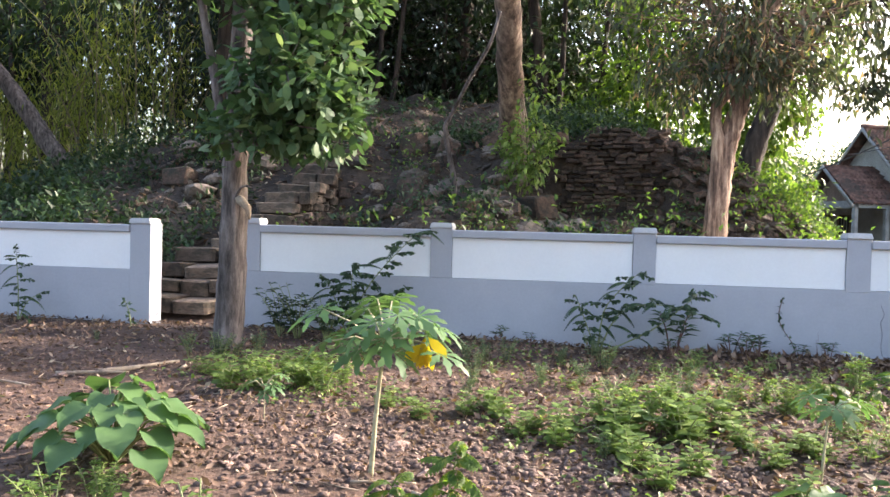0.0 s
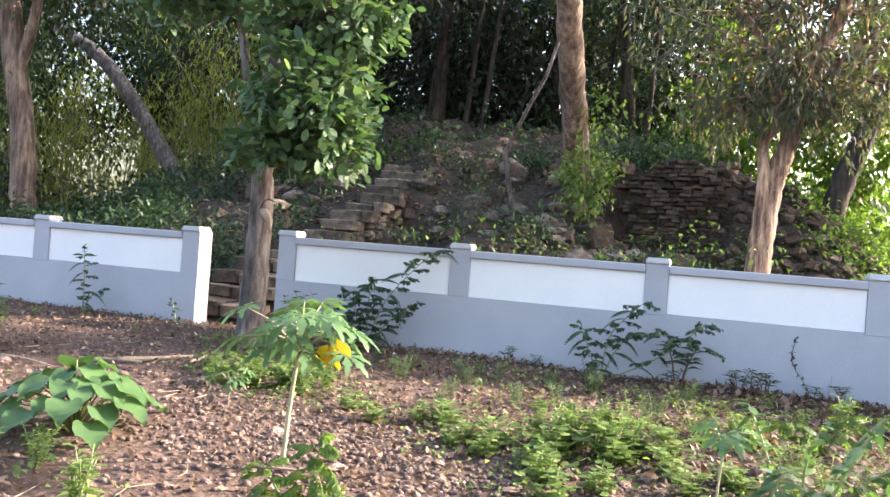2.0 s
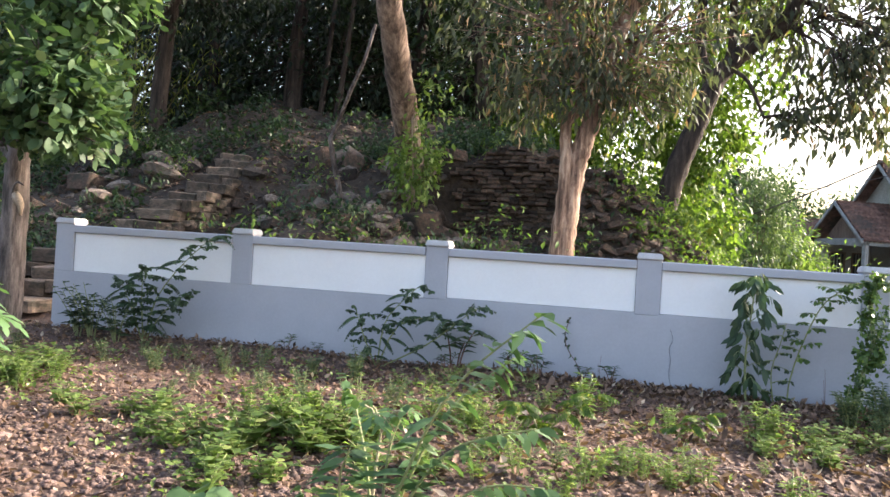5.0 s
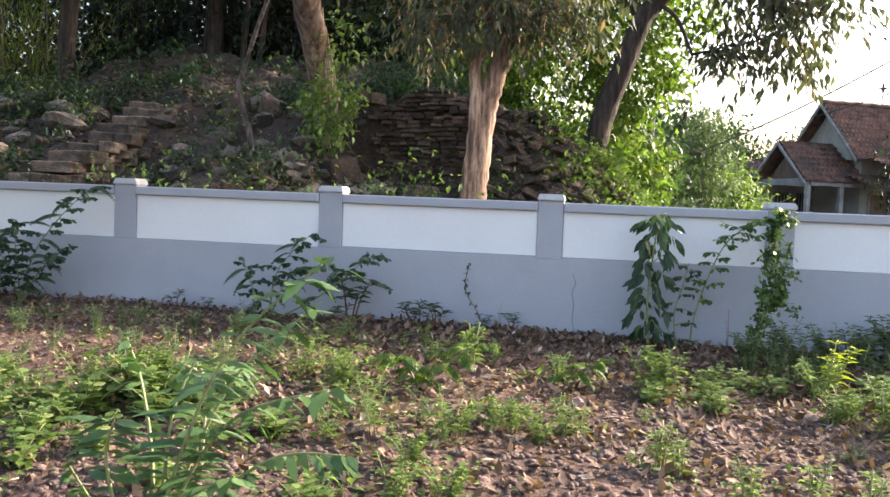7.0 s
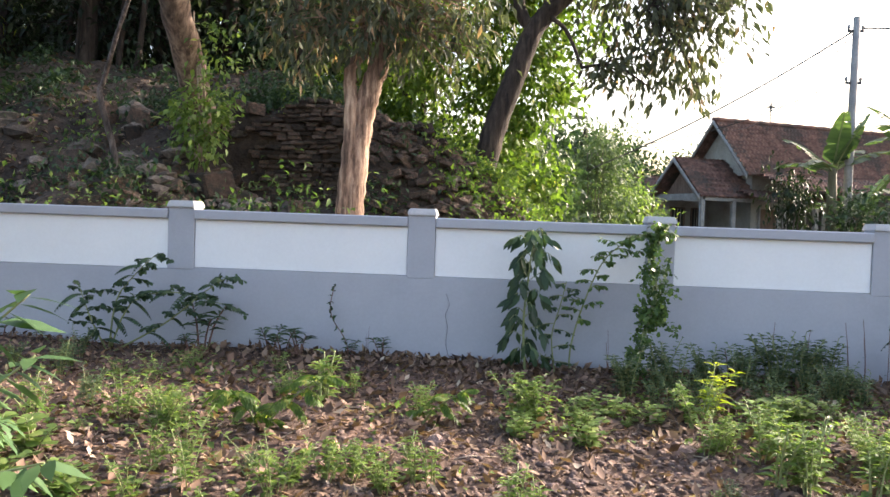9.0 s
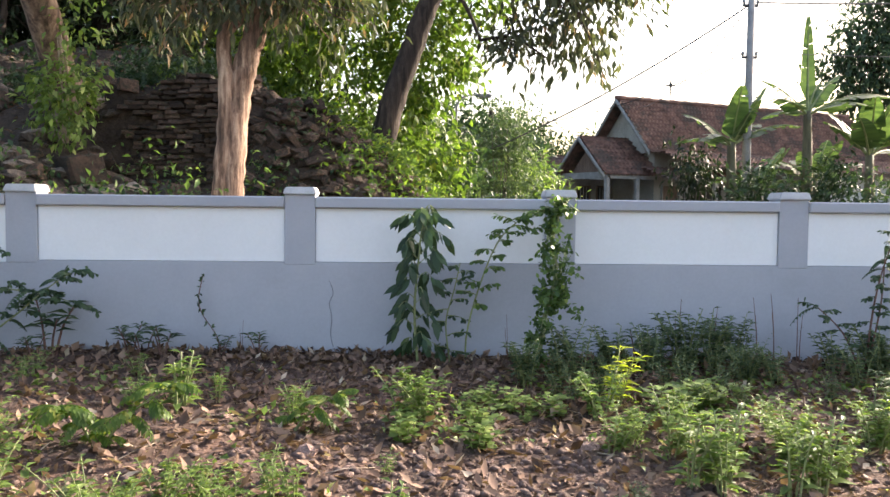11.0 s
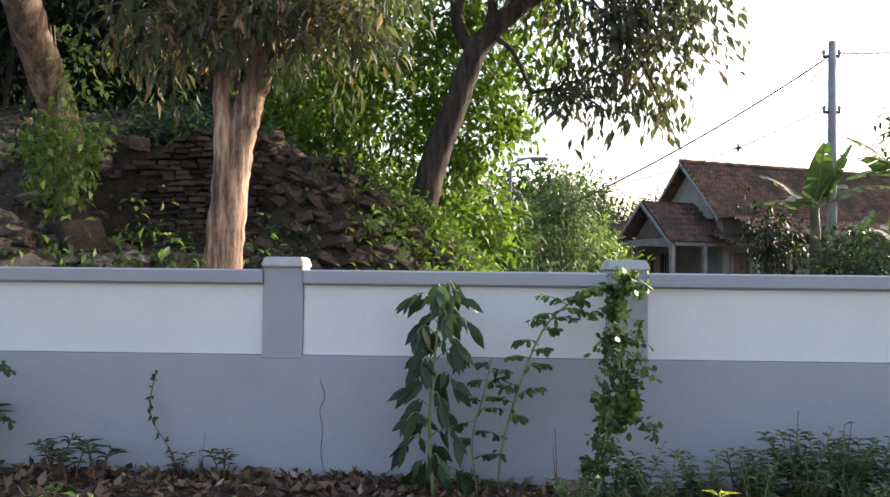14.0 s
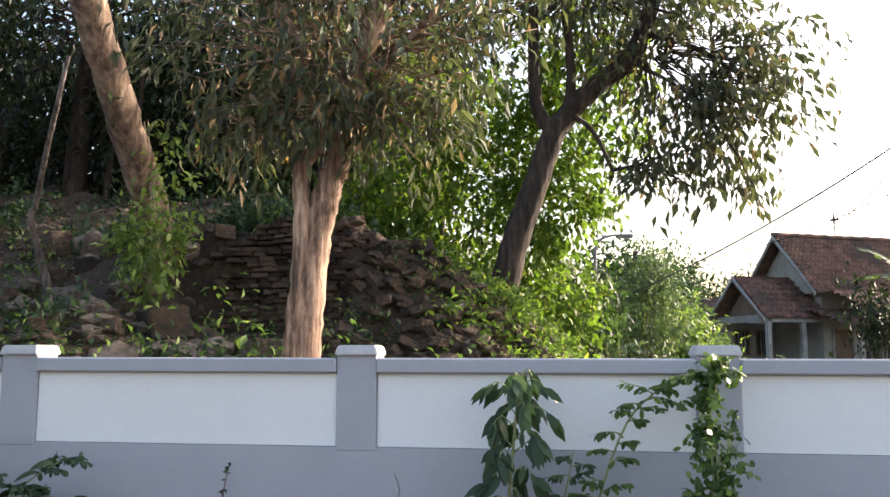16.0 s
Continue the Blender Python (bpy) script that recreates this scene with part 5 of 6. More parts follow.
dark = plant("weed", "dark green shaded weed by the wall", "weed", 504, MIDLEAF, GREENSTEM, "weeds in the shade", h=0.3, stems=7, leaves=18, L=0.065, W=0.032, lean=0.5, thick=0.004)
silver = plant("weed", "pale grey-green weed with upright stems", "weed", 505, WEEDLEAF, GREENSTEM, "weeds in the field", h=0.28, stems=7, leaves=12, L=0.065, W=0.032, lean=0.8, thick=0.004, whorl=1)
PATCHES_A = ((-2.4, 6.5, .7, .5, 12, 2, 1.1), (-1.95, 6.15, .5, .5, 8, 1, 1.1), (-0.6, 5.75, 1.0, .3, 16, 2, 1.0), (0.0, 5.2, .5, .4, 9, 2, 1.0), (0.6, 5.8, .5, .4, 10, 1, 1.3), (0.55, 5.8, .6, .5, 10, 2, 1.3),
             (0.5, 4.7, .4, .4, 6, 2, 1.0), (1.2, 6.4, .5, .5, 8, 4, 1.0))
PATCHES_B = ((1.2, 5.3, .6, .3, 9, 2, 0.9), (-.9, 7.7, 1.6, .5, 26, 3, 0.7), (2.1, 5.6, .45, .45, 9, 4, 1.0), (2.7, 5.8, .4, .4, 7, 1, 1.0), (2.4, 4.9, .4, .3, 6, 1, 0.9), (2.35, 7.3, .25, .2, 3, 0, 1.1),
             (3.45, 5.3, .3, .3, 4, 0, 0.9), (4.2, 5.2, .35, .3, 5, 0, 0.9))
PATCHES_C = ((3.9, 6.8, .35, .2, 7, 2, 0.8), (3.72, 7.1, .14, .12, 4, 1, 1.3), (4.8, 6.8, .35, .35, 9, 1, 1.2), (5.1, 6.35, .35, .35, 8, 0, 1.2), (5.35, 6.05, .4, .35, 9, 0, 1.2), (5.85, 6.5, .5, .5, 14, 1, 1.4),
             (5.7, 7.9, 1.0, .5, 26, 3, 0.9), (6.9, 7.5, 1.1, .8, 30, 3, 1.2))
PATCHES_D = ((7.3, 6.3, 1.2, .9, 22, 1, 1.3), (5.6, 8.4, .2, .12, 5, 3, 1.35), (6.05, 8.4, .2, .12, 6, 3, 1.35), (5.0, 8.2, .3, .3, 8, 3, 1.2), (-2.3, 3.6, .35, .25, 6, 1, 1.1), (-1.5, 3.35, .2, .2, 4, 0, 1.1),
             (-5.3, 6.1, .35, .3, 9, 1, 1.8), (2.9, 7.2, .5, .4, 6, 0, 0.8))
PATCHES_E = ((-3.3, 7.2, .6, .3, 9, 3, 0.8), (1.7, 7.7, 1.0, .5, 14, 4, 0.7), (3.0, 6.2, .4, .4, 6, 0, 0.8), (0.2, 6.6, 1.2, .5, 16, 3, 0.7), (-5.5, 4.5, 1.5, 1.0, 10, 2, 0.9), (4.45, 7.9, .2, .3, 6, 3, 1.0),
             (-2.0, 7.0, .5, .3, 8, 2, 0.9), (1.7, 4.6, .6, .4, 6, 2, 0.8), (3.1, 4.3, .6, .4, 5, 0, 0.7), (8.6, 7.6, 1.2, .8, 14, 3, 1.4))
PATCHES_F = ((6.3, 7.5, 1.2, .5, 20, 3, 0.7), (7.6, 7.0, 1.2, .9, 24, 3, 0.8), (4.7, 7.7, .4, .4, 10, 3, 0.7), (5.2, 7.2, .4, .3, 8, 2, 0.9), (4.1, 7.2, .5, .25, 10, 2, 0.8),
             (1.6, 6.6, .4, .4, 4, 1, 1.0), (-2.2, 6.3, .8, .35, 10, 2, 1.0), (1.0, 3.9, .5, .3, 6, 2, 0.9))
rnd = random.Random(77)
everywhere = [(rnd.uniform(-7.5, 8), rnd.uniform(3.0, 8.4), rnd.uniform(0.3, 0.6)) for _ in range(50)]
for kind, proto in enumerate((herb, bushy, rounder, dark, silver)):
    spots = [s for pt in (PATCHES_A, PATCHES_B, PATCHES_C, PATCHES_D, PATCHES_E, PATCHES_F) for s in scatter(rnd, pt, kind)]
    put(proto, spots + everywhere[kind::5], rnd)

creeper = thing("ground_creeper", (0, 5, 0.3), "mat of small bright creeping leaves over the soil", "ground cover", kind="stuff")
g = Geo()
for pt in (PATCHES_A, PATCHES_B, PATCHES_C, PATCHES_D, PATCHES_E, PATCHES_F):
    for cx, cy, rx, ry, cnt, k, s in pt:
        n = int(400 * rx * ry) + 30
        a, q = rng.uniform(0, 6.3, n), np.sqrt(rng.uniform(0, 1, n)) * rng.uniform(0.7, 1.5, n)
        x, y = cx + np.cos(a) * q * rx, np.minimum(cy + np.sin(a) * q * ry, 8.66)
        keep = wave(x, y, 3.1, 2) > -0.35
        x, y = x[keep], y[keep]
        n = len(x)
        L = rng.uniform(0.025, 0.06, n)
        g.leaves(np.stack([x, y - 5, height(x, y) - 0.3 + rng.uniform(0.01, 0.07, n)], 1), unit(rng, n) * (1, 1, 0.4), unit(rng, n) * 0.5 + (0, 0, 1), L, L * 0.7)
g.out("creeping_leaves", WEEDLEAF, creeper)


def pinnate(gl, gs, p, way, length, pairs, L, W, droop=0.5, down=0.25):
    """A feather leaf: a rachis from p along way that bends down, with paired leaflets."""
    p, way = np.asarray(p, float), np.asarray(way, float)
    way = way / np.linalg.norm(way)
    s = np.linspace(0, 1, pairs + 1)
    mid = p + way * (s * length)[:, None] - np.array((0, 0, 1)) * (s ** 2 * length * droop)[:, None]
    gs.tube(mid, np.linspace(0.004, 0.0015, pairs + 1), 4)
    tang = np.gradient(mid, axis=0)
    tang /= np.linalg.norm(tang, axis=1)[:, None]
    side = np.cross(tang, (0, 0, 1.0))
    side /= np.linalg.norm(side, axis=1)[:, None] + 1e-6
    for sg in (-1, 1):
        w = side[1:] * sg + tang[1:] * 0.45 - np.array((0, 0, down))
        k = np.sin(np.linspace(0.5, 2.7, pairs))
        gl.leaves(mid[1:], w, np.cross(w, tang[1:]) * sg, L * k, W * k, 0.15, 0.1)


def leafy_spray(gs, gl, rng, p, way, length, count, L):
    """A thin side branch that droops, thick with small hanging leaflets."""
    way = np.asarray(way, float) / np.linalg.norm(way)
    s = np.linspace(0, 1, 8)[:, None]
    mid = np.asarray(p) + way * s * length + np.array((0, 0, -0.3)) * s ** 2 * length
    gs.tube(mid, np.linspace(0.004, 0.0015, 8), 4)
    f = rng.uniform(0.15, 1, count)
    q = np.array([np.interp(f, s[:, 0], mid[:, i]) for i in range(3)]).T
    w = rng.normal(size=(count, 3)) * (0.6, 0.5, 0.25) + way * 0.5 + (0, 0, -0.55)
    l = L * rng.uniform(0.7, 1.25, count)
    gl.leaves(q, w, rng.normal(size=(count, 3)) * 0.4 + (0, -0.4, 1), l, l * 0.55, 0.15, 0.15, True)


def feather_plant(name, at, stems, leaf, label, seed, L=0.06, W=0.026, stem_mat=GREENSTEM, thick=0.009, category="sapling"):
    """stems: (points from the foot, number of feather leaves, their length, pairs)."""
    rng = np.random.RandomState(seed)
    x, y = at
    t = thing(name, (x, y, hz(x, y)), label, category)
    for pts, count, length, pairs in stems:
        g = Geo()
        p = smooth_path([(0, 0, -0.03)] + list(pts), 10)
        g.tube(p, np.linspace(thick, thick * 0.35, 10), 6)
        g.out("stem", stem_mat, t)
        count, pairs = int(count * 2.5), int(pairs * 1.4)
        for k in range(count + 1):
            f = min(1.0, 0.22 + 0.8 * (k + 0.3) / count)
            q = np.array([np.interp(f, np.linspace(0, 1, 10), p[:, i]) for i in range(3)])
            a = k * 2.4 + rng.uniform(-0.4, 0.4)
            way = (math.cos(a), math.sin(a) * 0.6 - 0.15, 0.45) if k < count else p[-1] - p[-2] + (0, 0, 0.001)
            g = Geo()
            if leaf is SHADELEAF and k % 3:
                leafy_spray(g, g, rng, q, (way[0], way[1], way[2] * rng.uniform(0.2, 1.2)), length * rng.uniform(0.35, 0.75), int(pairs * 2.2), L * 0.72)
                g.out("leaf", leaf, t)
                continue
            pinnate(g, g, q, (way[0], way[1], way[2] * rng.uniform(0.2, 1.6)), length * rng.uniform(0.55, 1.0), pairs, L * rng.uniform(0.6, 0.95), W * 1.05, rng.uniform(0.4, 1.1), rng.uniform(0.2, 0.9))
            g.out("leaf", leaf, t)
    return t


feather_plant("sapling", (-2.25, 8.45), ([((0.15, -0.05, 0.45), (0.45, -0.05, 0.85), (0.72, 0.0, 1.12)), 9, 0.3, 9], [((-0.1, -0.1, 0.35), (-0.2, -0.15, 0.6)), 7, 0.3, 8], [((0.25, -0.1, 0.3), (0.5, -0.15, 0.5)), 7, 0.28, 8], [((0.05, -0.15, 0.4), (0.1, -0.25, 0.75)), 8, 0.3, 8]), SHADELEAF, "dark green feathery-leaved sapling leaning on the wall", 601, 0.07, 0.03)
plant_dark = plant("shrub", "dark broad-leaved shrub at the wall's foot", "shrub", 602, SHADELEAF, GREENSTEM, h=0.62, stems=8, leaves=12, L=0.15, W=0.065, lean=0.5, thick=0.007)
put(plant_dark, [(-2.75, 8.3, 1.0), (-2.95, 8.35, 0.8), (-2.4, 8.2, 0.7)], rnd)
feather_plant("sapling", (0.3, 8.4), ([((0.05, 0, 0.4), (0.2, 0, 0.62), (0.36, 0, 0.78)), 7, 0.26, 8], [((0.2, -0.05, 0.4), (0.55, -0.05, 0.5), (0.95, -0.05, 0.42)), 9, 0.26, 8], [((-0.1, -0.1, 0.25), (-0.2, -0.1, 0.5)), 6, 0.24, 8], [((0.5, -0.1, 0.25), (0.8, -0.1, 0.5), (0.95, 0.0, 0.62)), 7, 0.25, 8]), SHADELEAF, "spreading sapling with feather leaves by the wall", 603, 0.062, 0.028)
feather_plant("sapling", (-5.9, 8.25), ([((0.0, 0, 0.35), (-0.03, 0, 0.72)), 7, 0.26, 8], [((0.1, 0, 0.2), (0.25, 0, 0.3)), 3, 0.2, 7]), SHADELEAF, "thin feather-leaved sapling against the wall", 604, 0.05, 0.022)
feather_plant("seedling", (-4.6, 8.3), ([((-0.03, 0, 0.15), (-0.08, 0, 0.27)), 3, 0.12, 5],), SHADELEAF, "small seedling at the foot of the end post", 605, 0.035, 0.02)
seedling = plant("seedling", "small dark seedling growing at the wall base", "seedling", 606, SHADELEAF, REDSTEM, "seedlings along the wall", h=0.24, stems=3, leaves=9, L=0.14, W=0.04, lean=0.5, start=0.45)
put(seedling, [(-0.7, 8.55, 0.7), (-0.38, 8.55, 0.5), (1.6, 8.55, 1.3), (1.85, 8.5, 1.1), (1.04, 8.5, 1.6), (2.25, 8.58, 0.7), (2.52, 8.58, 0.8), (1.0, 8.35, 1.0), (5.3, 8.5, 1.2), (1.72, 8.45, 1.1)], rnd)
vinelet = thing("vine", (2.12, 8.66, hz(2.12, 8.6)), "thin vine creeping up the grey plinth", "vine")
g, gl = Geo(), Geo()
vp = smooth_path(((0.12, 0, 0), (0.07, 0, 0.15), (-0.03, 0, 0.3), (-0.06, 0.02, 0.42), (-0.03, 0.02, 0.58)), 16)
g.tube(vp, np.full(16, 0.004), 4)
rng = np.random.RandomState(44)
gl.leaves(np.repeat(vp, 2, 0), unit(rng, 32) + (0, -0.5, 0), unit(rng, 32) + (0, -1, 0.3), rng.uniform(0.02, 0.05, 32), rng.uniform(0.015, 0.03, 32))
g.out("stem", REDSTEM, vinelet)
gl.out("leaves", SHADELEAF, vinelet)

# tall plant with hanging leaves, feather sapling and vine column at the wall
tall = thing("sapling", (3.69, 8.45, hz(3.69, 8.45)), "tall sapling with large hanging glossy leaves", "sapling")
rng = np.random.RandomState(45)
g, gl = Geo(), Geo()
tp = smooth_path(((0, 0, -0.03), (-0.03, 0, 0.4), (0.0, 0.02, 0.8), (0.03, 0.02, 1.12)), 14)
g.tube(tp, np.linspace(0.012, 0.005, 14), 6)
for k in range(30):
    f = 0.12 + 0.88 * (k + 0.5) / 30
    q = np.array([np.interp(f, np.linspace(0, 1, 14), tp[:, i]) for i in range(3)])
    a = k * 2.4 + rng.uniform(-0.3, 0.3)
    d = np.array((math.cos(a), math.sin(a) * 0.6 - 0.2, 0.3 + 0.3 * f))
    reach = rng.uniform(0.1, 0.2) * (1.15 - 0.35 * f)
    st = smooth_path((q, q + d * reach * 0.6 + (0, 0, 0.02), q + d * reach + (0, 0, -0.05)), 7)
    g.tube(st, np.linspace(0.004, 0.002, 7), 4)
    n = 7
    w = np.tile(d * 0.45, (n, 1)) + rng.normal(size=(n, 3)) * (0.38, 0.25, 0.1) + (0, 0, -1.0)
    l = rng.uniform(0.08, 0.175, n)
    gl.leaves(st[[2, 3, 4, 5, 6, 6, 6]], w, rng.normal(size=(n, 3)) * 0.45 + (0, -1, 0.3), l, l * 0.38, 0.12, 0.2, "lance")
g.out("stem", GREENSTEM, tall)
gl.out("leaves", SHADELEAF, tall)


arch = thing("sapling", (4.02, 8.5, hz(4.02, 8.5)), "slender small-leaved sapling arching over the wall", "sapling")
rng = np.random.RandomState(607)
for pts, count, L in ((((0.02, 0, 0.2), (0.09, 0, 0.5), (0.22, 0, 0.85), (0.36, 0.02, 1.02), (0.56, 0.02, 1.12), (0.76, 0.0, 1.13)), 24, 0.05), (((-0.1, 0, 0.02), (-0.13, 0, 0.3), (-0.07, 0, 0.55), (-0.03, 0, 0.74)), 12, 0.045)):
    p = smooth_path([(pts[0][0], 0, -0.03)] + list(pts), 20)
    g, gs, gl = Geo(), Geo(), Geo()
    g.tube(p, np.linspace(0.008, 0.003, 20), 6)
    for k in range(count):
        f = 0.28 + 0.72 * (k + rng.uniform(0, 0.8)) / count
        q = np.array([np.interp(f, np.linspace(0, 1, 20), p[:, i]) for i in range(3)])
        leafy_spray(gs, gl, rng, q, ((-1) ** k * rng.uniform(0.4, 1), rng.uniform(-0.5, 0.1), rng.uniform(0.05, 0.6)), rng.uniform(0.06, 0.17) * (1.2 if f < 0.7 else 0.8), 15, L)
    stem = g.out("stem", GREENSTEM, arch)
    tagged(gs.out("twig", GREENSTEM, stem), kind="stuff")
    gl.out("leaves", VINELEAF if count > 20 else SHADELEAF, stem)
column = thing("vine_column", (4.5, 8.25, hz(4.5, 8.25)), "leafy vine climbing a thin pole beside a post", "vine")
rng = np.random.RandomState(46)
g, gl = Geo(), Geo()
cp = smooth_path(((0.0, -0.05, -0.02), (0.04, 0.0, 0.22), (0.09, 0.08, 0.42), (0.17, 0.16, 0.68), (0.15, 0.22, 0.95), (0.2, 0.28, 1.12), (0.27, 0.32, 1.22)), 28)
for k in range(6):
    g.tube(cp + rng.normal(size=3) * 0.018 + rng.normal(size=(28, 3)) * 0.006, np.full(28, 0.005), 4)
tufts = np.concatenate([rng.uniform(0, 12, 44), rng.uniform(10, 18, 46), rng.uniform(17, 27, 26)])
for t in tufts:
    i = int(t)
    wide = 0.07 if 6 < i < 17 else 0.045
    c = cp[i] + rng.normal(size=3) * (wide, wide * 0.7, 0.02)
    n = rng.randint(9, 17)
    q = c + rng.normal(size=(n, 3)) * 0.022
    l = rng.uniform(0.028, 0.055, n)
    gl.leaves(q, unit(rng, n) + (0, -0.3, -0.4), unit(rng, n) * 0.7 + (0, -0.4, 1), l, l * 0.65, 0.15, 0.2, True)
g.out("stem", GREENSTEM, column)
gl.out("leaves", VINELEAF, column)
yellowish = plant("shrub", "yellow-green broad-leaved shrub in sun", "shrub", 608, YELLOWGREEN, GREENSTEM, h=0.36, stems=6, leaves=11, L=0.13, W=0.045, lean=0.5, thick=0.006)
put(yellowish, [(4.88, 7.4, 1.0)], rnd, 1, 1)
feather_plant("sapling", (6.85, 8.2), ([((0.05, 0, 0.5), (0.15, 0, 0.9), (0.3, 0, 1.15)), 8, 0.2, 7], [((-0.15, 0, 0.3), (-0.35, 0, 0.5)), 4, 0.2, 7], [((0.1, 0, 0.5), (0.12, 0, 0.85)), 5, 0.2, 7]), SHADELEAF, "thin sapling with reddish stems by the wall", 609, 0.05, 0.024, REDSTEM)
bigbush = plant("shrub", "leafy green bush beside the wall", "shrub", 610, BROADLEAF, GREENSTEM, h=0.95, stems=11, leaves=16, L=0.17, W=0.06, lean=0.45, thick=0.009)
put(bigbush, [(7.45, 8.1, 1.0), (8.5, 8.2, 1.1), (-5.25, 6.05, 0.72), (-5.6, 6.2, 0.6)], rnd, 1, 1)
withered = plant("dry_stalk", "dry bare upright stalk before the wall", "stalk", 611, SHADELEAF, REDSTEM, "dry stalks", h=0.55, stems=2, leaves=4, L=0.03, W=0.012, lean=0.12, thick=0.004)
put(withered, [(5.85, 8.5, 1.0), (6.35, 8.5, 1.0), (6.5, 8.5, 1.1), (5.6, 8.5, 0.9), (2.4, 8.55, 0.6), (4.35, 8.5, 0.9), (6.2, 8.45, 0.9)], rnd)

# the near plant with arching feather leaves
arching = thing("sapling", (1.72, 3.75, hz(1.72, 3.75)), "young sapling with arching leafy branches in the field", "sapling")
rng = np.random.RandomState(47)
for pts, pairs, L in ((((0.1, 0, 0.35), (0.3, -0.02, 0.72), (0.62, -0.04, 0.98)), 17, 0.12), (((0.12, 0.02, 0.3), (0.3, 0.05, 0.52), (0.62, 0.04, 0.62)), 14, 0.11), (((0.03, 0.05, 0.25), (0.04, 0.1, 0.5), (0.1, 0.15, 0.66)), 12, 0.1), (((-0.06, -0.05, 0.2), (-0.1, -0.08, 0.4), (-0.06, -0.1, 0.52)), 11, 0.1), (((0.1, -0.06, 0.2), (0.2, -0.1, 0.32), (0.36, -0.14, 0.4)), 10, 0.1), (((0.08, 0.1, 0.3), (0.25, 0.16, 0.62), (0.5, 0.2, 0.82)), 15, 0.11), (((-0.03, 0.1, 0.3), (-0.12, 0.18, 0.55), (-0.2, 0.2, 0.7)), 12, 0.1), (((0.2, 0.05, 0.25), (0.42, 0.1, 0.4), (0.66, 0.12, 0.42)), 12, 0.1), (((-0.1, 0.0, 0.15), (-0.22, 0.02, 0.25), (-0.3, 0.02, 0.34)), 9, 0.09)):
    p = smooth_path([(0, 0, -0.03)] + [(x, y, z * 1.2) for x, y, z in pts], 24)
    g = Geo()
    g.tube(p, np.linspace(0.01, 0.003, 24), 6)
    br = g.out("branch", GREENSTEM, arching)
    g = Geo()
    pairs = int(pairs * 1.55)
    f = np.linspace(0.18, 1, pairs)
    q = np.array([np.interp(f, np.linspace(0, 1, 24), p[:, i]) for i in range(3)]).T
    tg = np.gradient(q, axis=0)
    tg /= np.linalg.norm(tg, axis=1)[:, None]
    sd = np.cross(tg, (0, 0.3, 1.0))
    sd /= np.linalg.norm(sd, axis=1)[:, None]
    for sg in (-1, 1):
        w = sd * sg + tg * rng.uniform(0.3, 0.8, (pairs, 1)) - np.array((0, 0, 1)) * rng.uniform(0.1, 0.7, (pairs, 1))
        g.leaves(q + tg * 0.012 * sg, w, np.tile((0, -0.3, 1.0), (pairs, 1)) + unit(rng, pairs) * 0.4, L * 1.3 * rng.uniform(0.75, 1.2, pairs), L * 0.42, 0.25, 0.2, "lance")
    g.out("leaves", BROADLEAF, br)
feather_plant("sapling", (-0.53, 3.72), ([((0.06, 0, 0.2), (0.1, 0, 0.42)), 9, 0.22, 6], [((-0.1, 0, 0.12), (-0.2, 0, 0.25)), 5, 0.2, 6]), LIMELEAF, "bright green feather-leaved seedling", 613, 0.075, 0.034)
feather_plant("sapling", (2.1, 6.55), ([((0.15, 0, 0.15), (0.35, 0, 0.3)), 6, 0.22, 6], [((-0.1, 0, 0.15), (-0.2, 0, 0.2)), 4, 0.2, 6]), LIMELEAF, "low feather-leaved sapling in the sun", 614, 0.085, 0.035)
feather_plant("sapling", (3.0, 6.9), ([((0.1, 0, 0.1), (0.25, 0, 0.2)), 5, 0.2, 6],), LIMELEAF, "low feather-leaved seedling in the sun", 615, 0.08, 0.035)


def palmate(g, c, way, up, size, lobes=7):
    """A lobed papaya leaf blade."""
    c, way, up = (np.asarray(v, float) for v in (c, way, up))
    way = way / np.linalg.norm(way)
    side = np.cross(way, up)
    side /= np.linalg.norm(side)
    nr = np.cross(side, way)
    for k in range(lobes):
        a = radians(-130 + 260 * k / (lobes - 1))
        d = way * math.cos(a) + side * math.sin(a)
        l = size * (1 - 0.35 * abs(a) / 2.3)
        sd = np.cross(d, nr)
        w = l * 0.125
        pts = [c]
        for f, ww, dz in ((0.42, 0.8, 0.02), (0.6, 1.5, -0.02), (0.68, 0.7, -0.05), (0.86, 0.75, -0.12)):
            pts += [c + d * l * f + sd * w * ww + nr * l * dz, c + d * l * f - sd * w * ww + nr * l * dz]
        pts.append(c + d * l + nr * l * -0.2)
        g.add(pts, [(0, 1, 2), (1, 3, 4), (1, 4, 2), (3, 5, 6), (3, 6, 4), (5, 7, 8), (5, 8, 6), (7, 9, 8)])


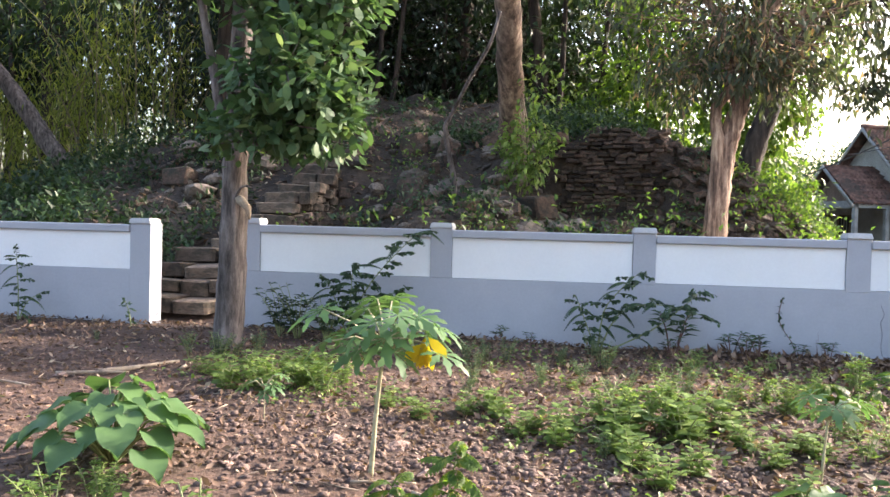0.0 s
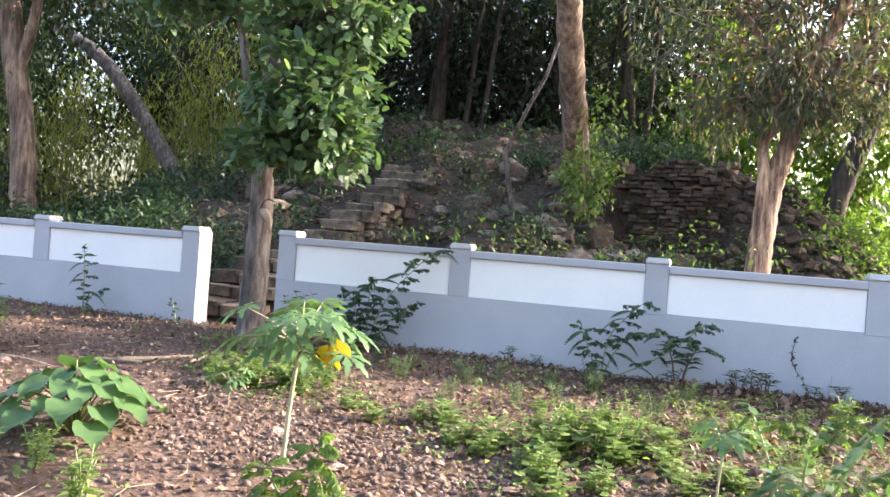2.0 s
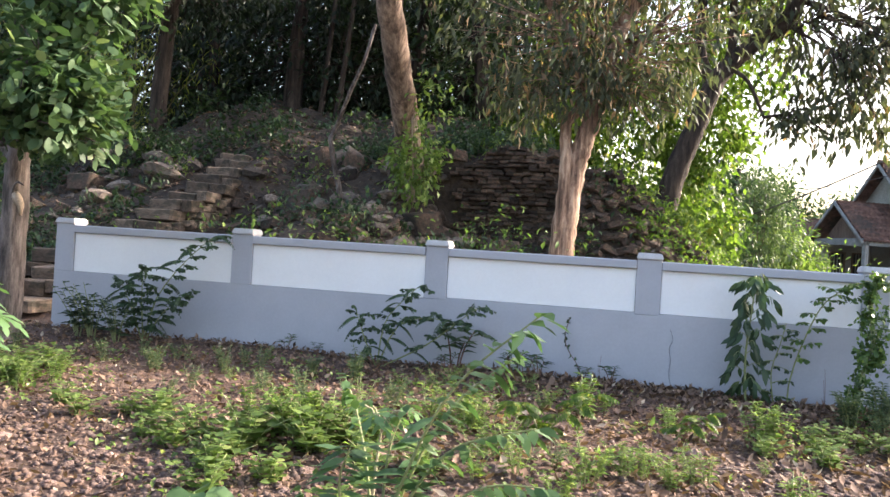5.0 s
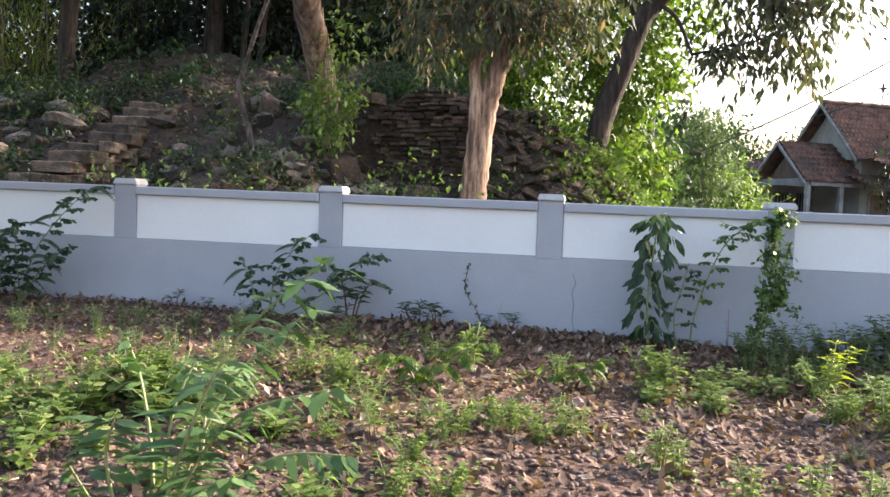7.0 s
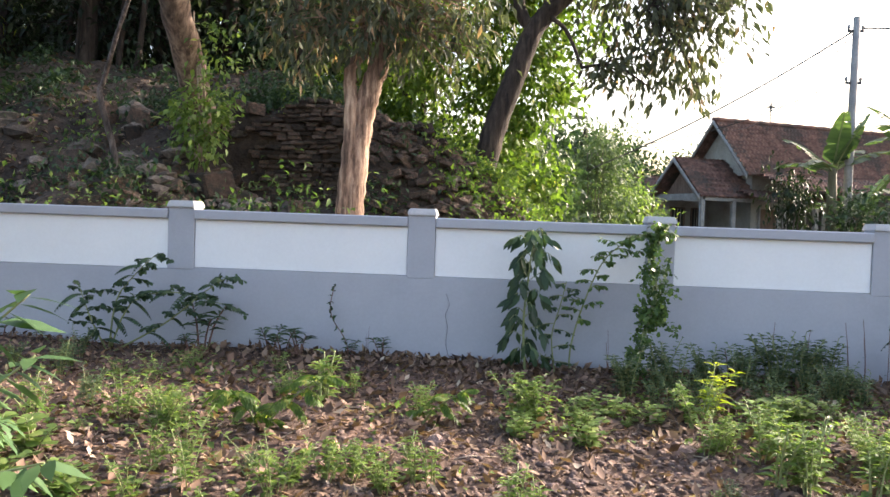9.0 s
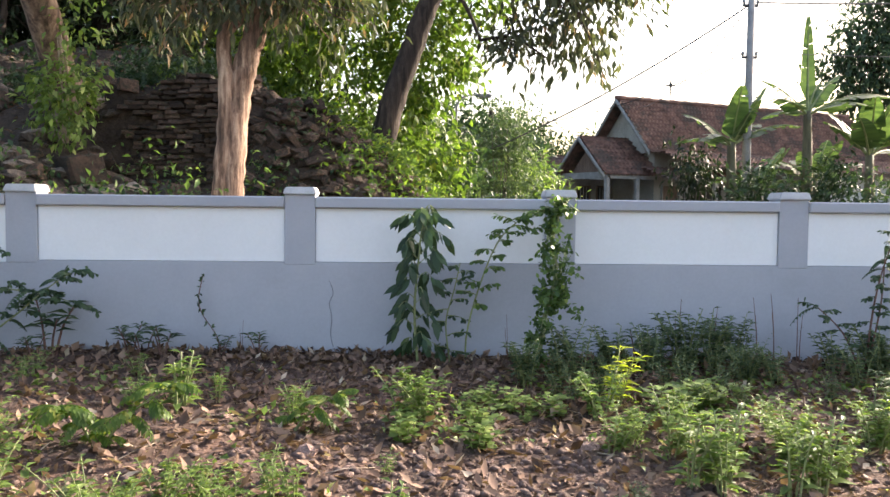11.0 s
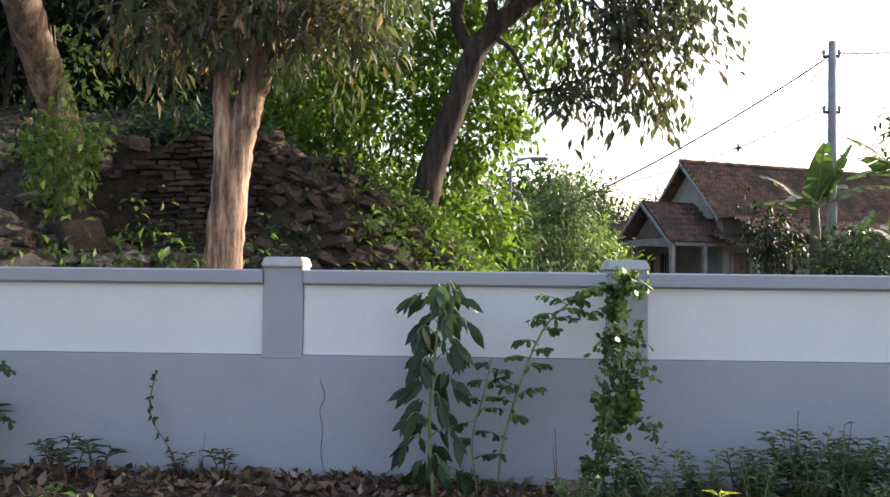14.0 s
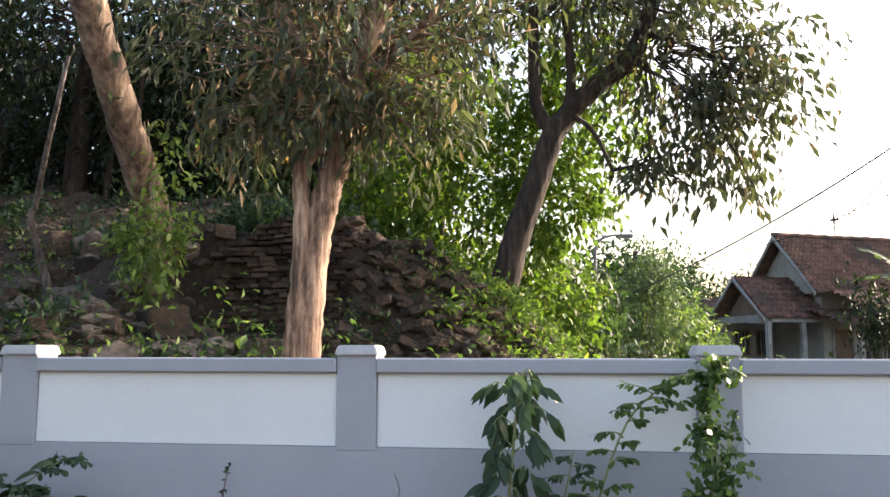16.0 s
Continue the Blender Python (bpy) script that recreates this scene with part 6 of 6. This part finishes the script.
def papaya(x, y, h, leaves, size, reach, seed, label, yellow=None, lean=(0, 0)):
    rng = np.random.RandomState(seed)
    t = thing("papaya_plant", (x, y, hz(x, y)), label, "papaya plant")
    g = Geo()
    p = smooth_path(((0, 0, -0.02), (lean[0] * 0.4, lean[1] * 0.4, h * 0.5), (lean[0], lean[1], h)), 8)
    g.tube(p, np.linspace(0.016, 0.010, 8) * h / 0.75, 8, 0.05, rng)
    g.out("stem", PALESTEM, t, True)
    for k in range(leaves):
        a = k * 2.4 + 0.4
        e = p[-1] + np.array((math.cos(a), math.sin(a), 0)) * reach * rng.uniform(0.35, 1.0) + (0, 0, reach * rng.uniform(-0.15, 0.7))
        st = p[-1] - (0, 0, h * 0.1 * rng.uniform())
        g = Geo()
        g.tube((st, (st + e) / 2 + (0, 0, 0.04), e), (0.006, 0.005, 0.004), 5)
        pe = g.out("leaf_stalk", PALESTEM, t)
        g = Geo()
        palmate(g, e, (math.cos(a), math.sin(a), -0.45), (rng.normal() * 0.3, rng.normal() * 0.3, 1), size * rng.uniform(0.8, 1.15))
        g.out("leaf", PAPAYALEAF, pe)
    if yellow:
        g = Geo()
        e = p[-1] + np.array(yellow)
        yr = np.random.RandomState(9)
        g.leaves(np.tile(e, (9, 1)) + yr.normal(size=(9, 3)) * 0.018, np.stack([yr.normal(size=9) * 0.45, yr.normal(size=9) * 0.3, -np.ones(9)], 1), np.stack([yr.normal(size=9) * 0.5, -np.ones(9), yr.normal(size=9) * 0.3], 1), size * 0.75, size * 0.3, 0.1, 0.2, True)
        pe = Geo()
        pe.tube((p[-1] - (0, 0, 0.05), (p[-1] + e) / 2 + (0, 0, 0.03), e), (0.005, 0.004, 0.004), 5)
        g.out("leaf", YELLOWLEAF, pe.out("leaf_stalk", PALESTEM, t), False, "withered yellow leaf")


papaya(-0.99, 4.38, 0.74, 24, 0.2, 0.34, 21, "young papaya plant with one yellow drooping leaf", (0.24, -0.06, 0.02), (0.06, 0))
papaya(1.42, 4.78, 0.42, 8, 0.15, 0.16, 22, "small papaya seedling with lobed leaves", None, (0.03, 0))
papaya(-1.95, 5.3, 0.22, 6, 0.12, 0.14, 23, "tiny papaya seedling on stony soil")


def broad_clump(x, y, count, size, seed, label, spread=0.35):
    """Overlapping broad heart-shaped leaves."""
    rng = np.random.RandomState(seed)
    t = thing("broadleaf_plant", (x, y, hz(x, y)), label, "broadleaf plant")
    for k in range(count):
        a = k * 2.4
        rr = spread * math.sqrt((k + 0.5) / count)
        c = np.array((math.cos(a) * rr, math.sin(a) * rr, 0.44 - 0.62 * rr * rr / spread + rng.uniform(-0.05, 0.05)))
        g = Geo()
        g.tube(((0, 0, -0.02), c * (0.5, 0.5, 0.8), c), (0.008, 0.007, 0.005), 5)
        stalk = g.out("leaf_stalk", GREENSTEM, t)
        way = np.array((math.cos(a), math.sin(a), -0.35))
        way /= np.linalg.norm(way)
        side = np.cross(way, (0, 0, 1.0))
        side /= np.linalg.norm(side)
        nr = np.cross(side, way)
        s = size * rng.uniform(0.75, 1.2)
        V, F = [], []
        prof = ((-0.12, 0.30), (0.06, 0.44), (0.25, 0.47), (0.45, 0.42), (0.65, 0.30), (0.83, 0.15), (1.0, 0.0))
        for f, w in prof:
            dz = -0.28 * f * f
            V += [c + way * s * f + side * s * w + nr * s * (dz + 0.12 + 0.07 * math.sin(9 * f + k)), c + way * s * f + nr * s * dz, c + way * s * f - side * s * w + nr * s * (dz + 0.10 + 0.05 * math.sin(9 * f + 1))]
        for i in range(len(prof) - 1):
            b = 3 * i
            F += [(b, b + 1, b + 4), (b, b + 4, b + 3), (b + 1, b + 2, b + 5), (b + 1, b + 5, b + 4)]
        g = Geo()
        g.add(V, F)
        g.out("leaf", BROADLEAF, stalk, True)


broad_clump(-2.5, 4.38, 40, 0.2, 31, "low plant with large overlapping heart-shaped leaves", 0.42)
broad_clump(1.08, 3.6, 3, 0.2, 33, "few large ribbed leaves low over the stony soil", 0.1)
broad_clump(-2.95, 3.25, 7, 0.24, 32, "broad-leaved plant at the edge of the field", 0.25)
feather_plant("sapling", (0.6, 4.0), ([((0.1, 0, 0.12), (0.22, 0, 0.22)), 5, 0.2, 6], [((-0.12, 0, 0.1), (-0.22, 0, 0.16)), 4, 0.18, 6]), LIMELEAF, "low bright feather-leaved seedling on stones", 616, 0.07, 0.036)

# hairline crack in the plinth
crack_path = [(3.02, 8.728, 1.02), (3.05, 8.728, 0.93), (3.02, 8.728, 0.85), (3.04, 8.728, 0.74), (3.03, 8.728, 0.62), (3.05, 8.728, 0.52)]
g = Geo()
g.tube(smooth_path([(x - 3.03, y - 8.728, z - 0.8) for x, y, z in crack_path], 18), np.full(18, 0.0018), 4)
crack = g.out("wall_crack", CABLE)
crack.location = (3.03, 8.728, 0.8)
tagged(crack, "thin dark hairline crack in the grey plaster", "crack")
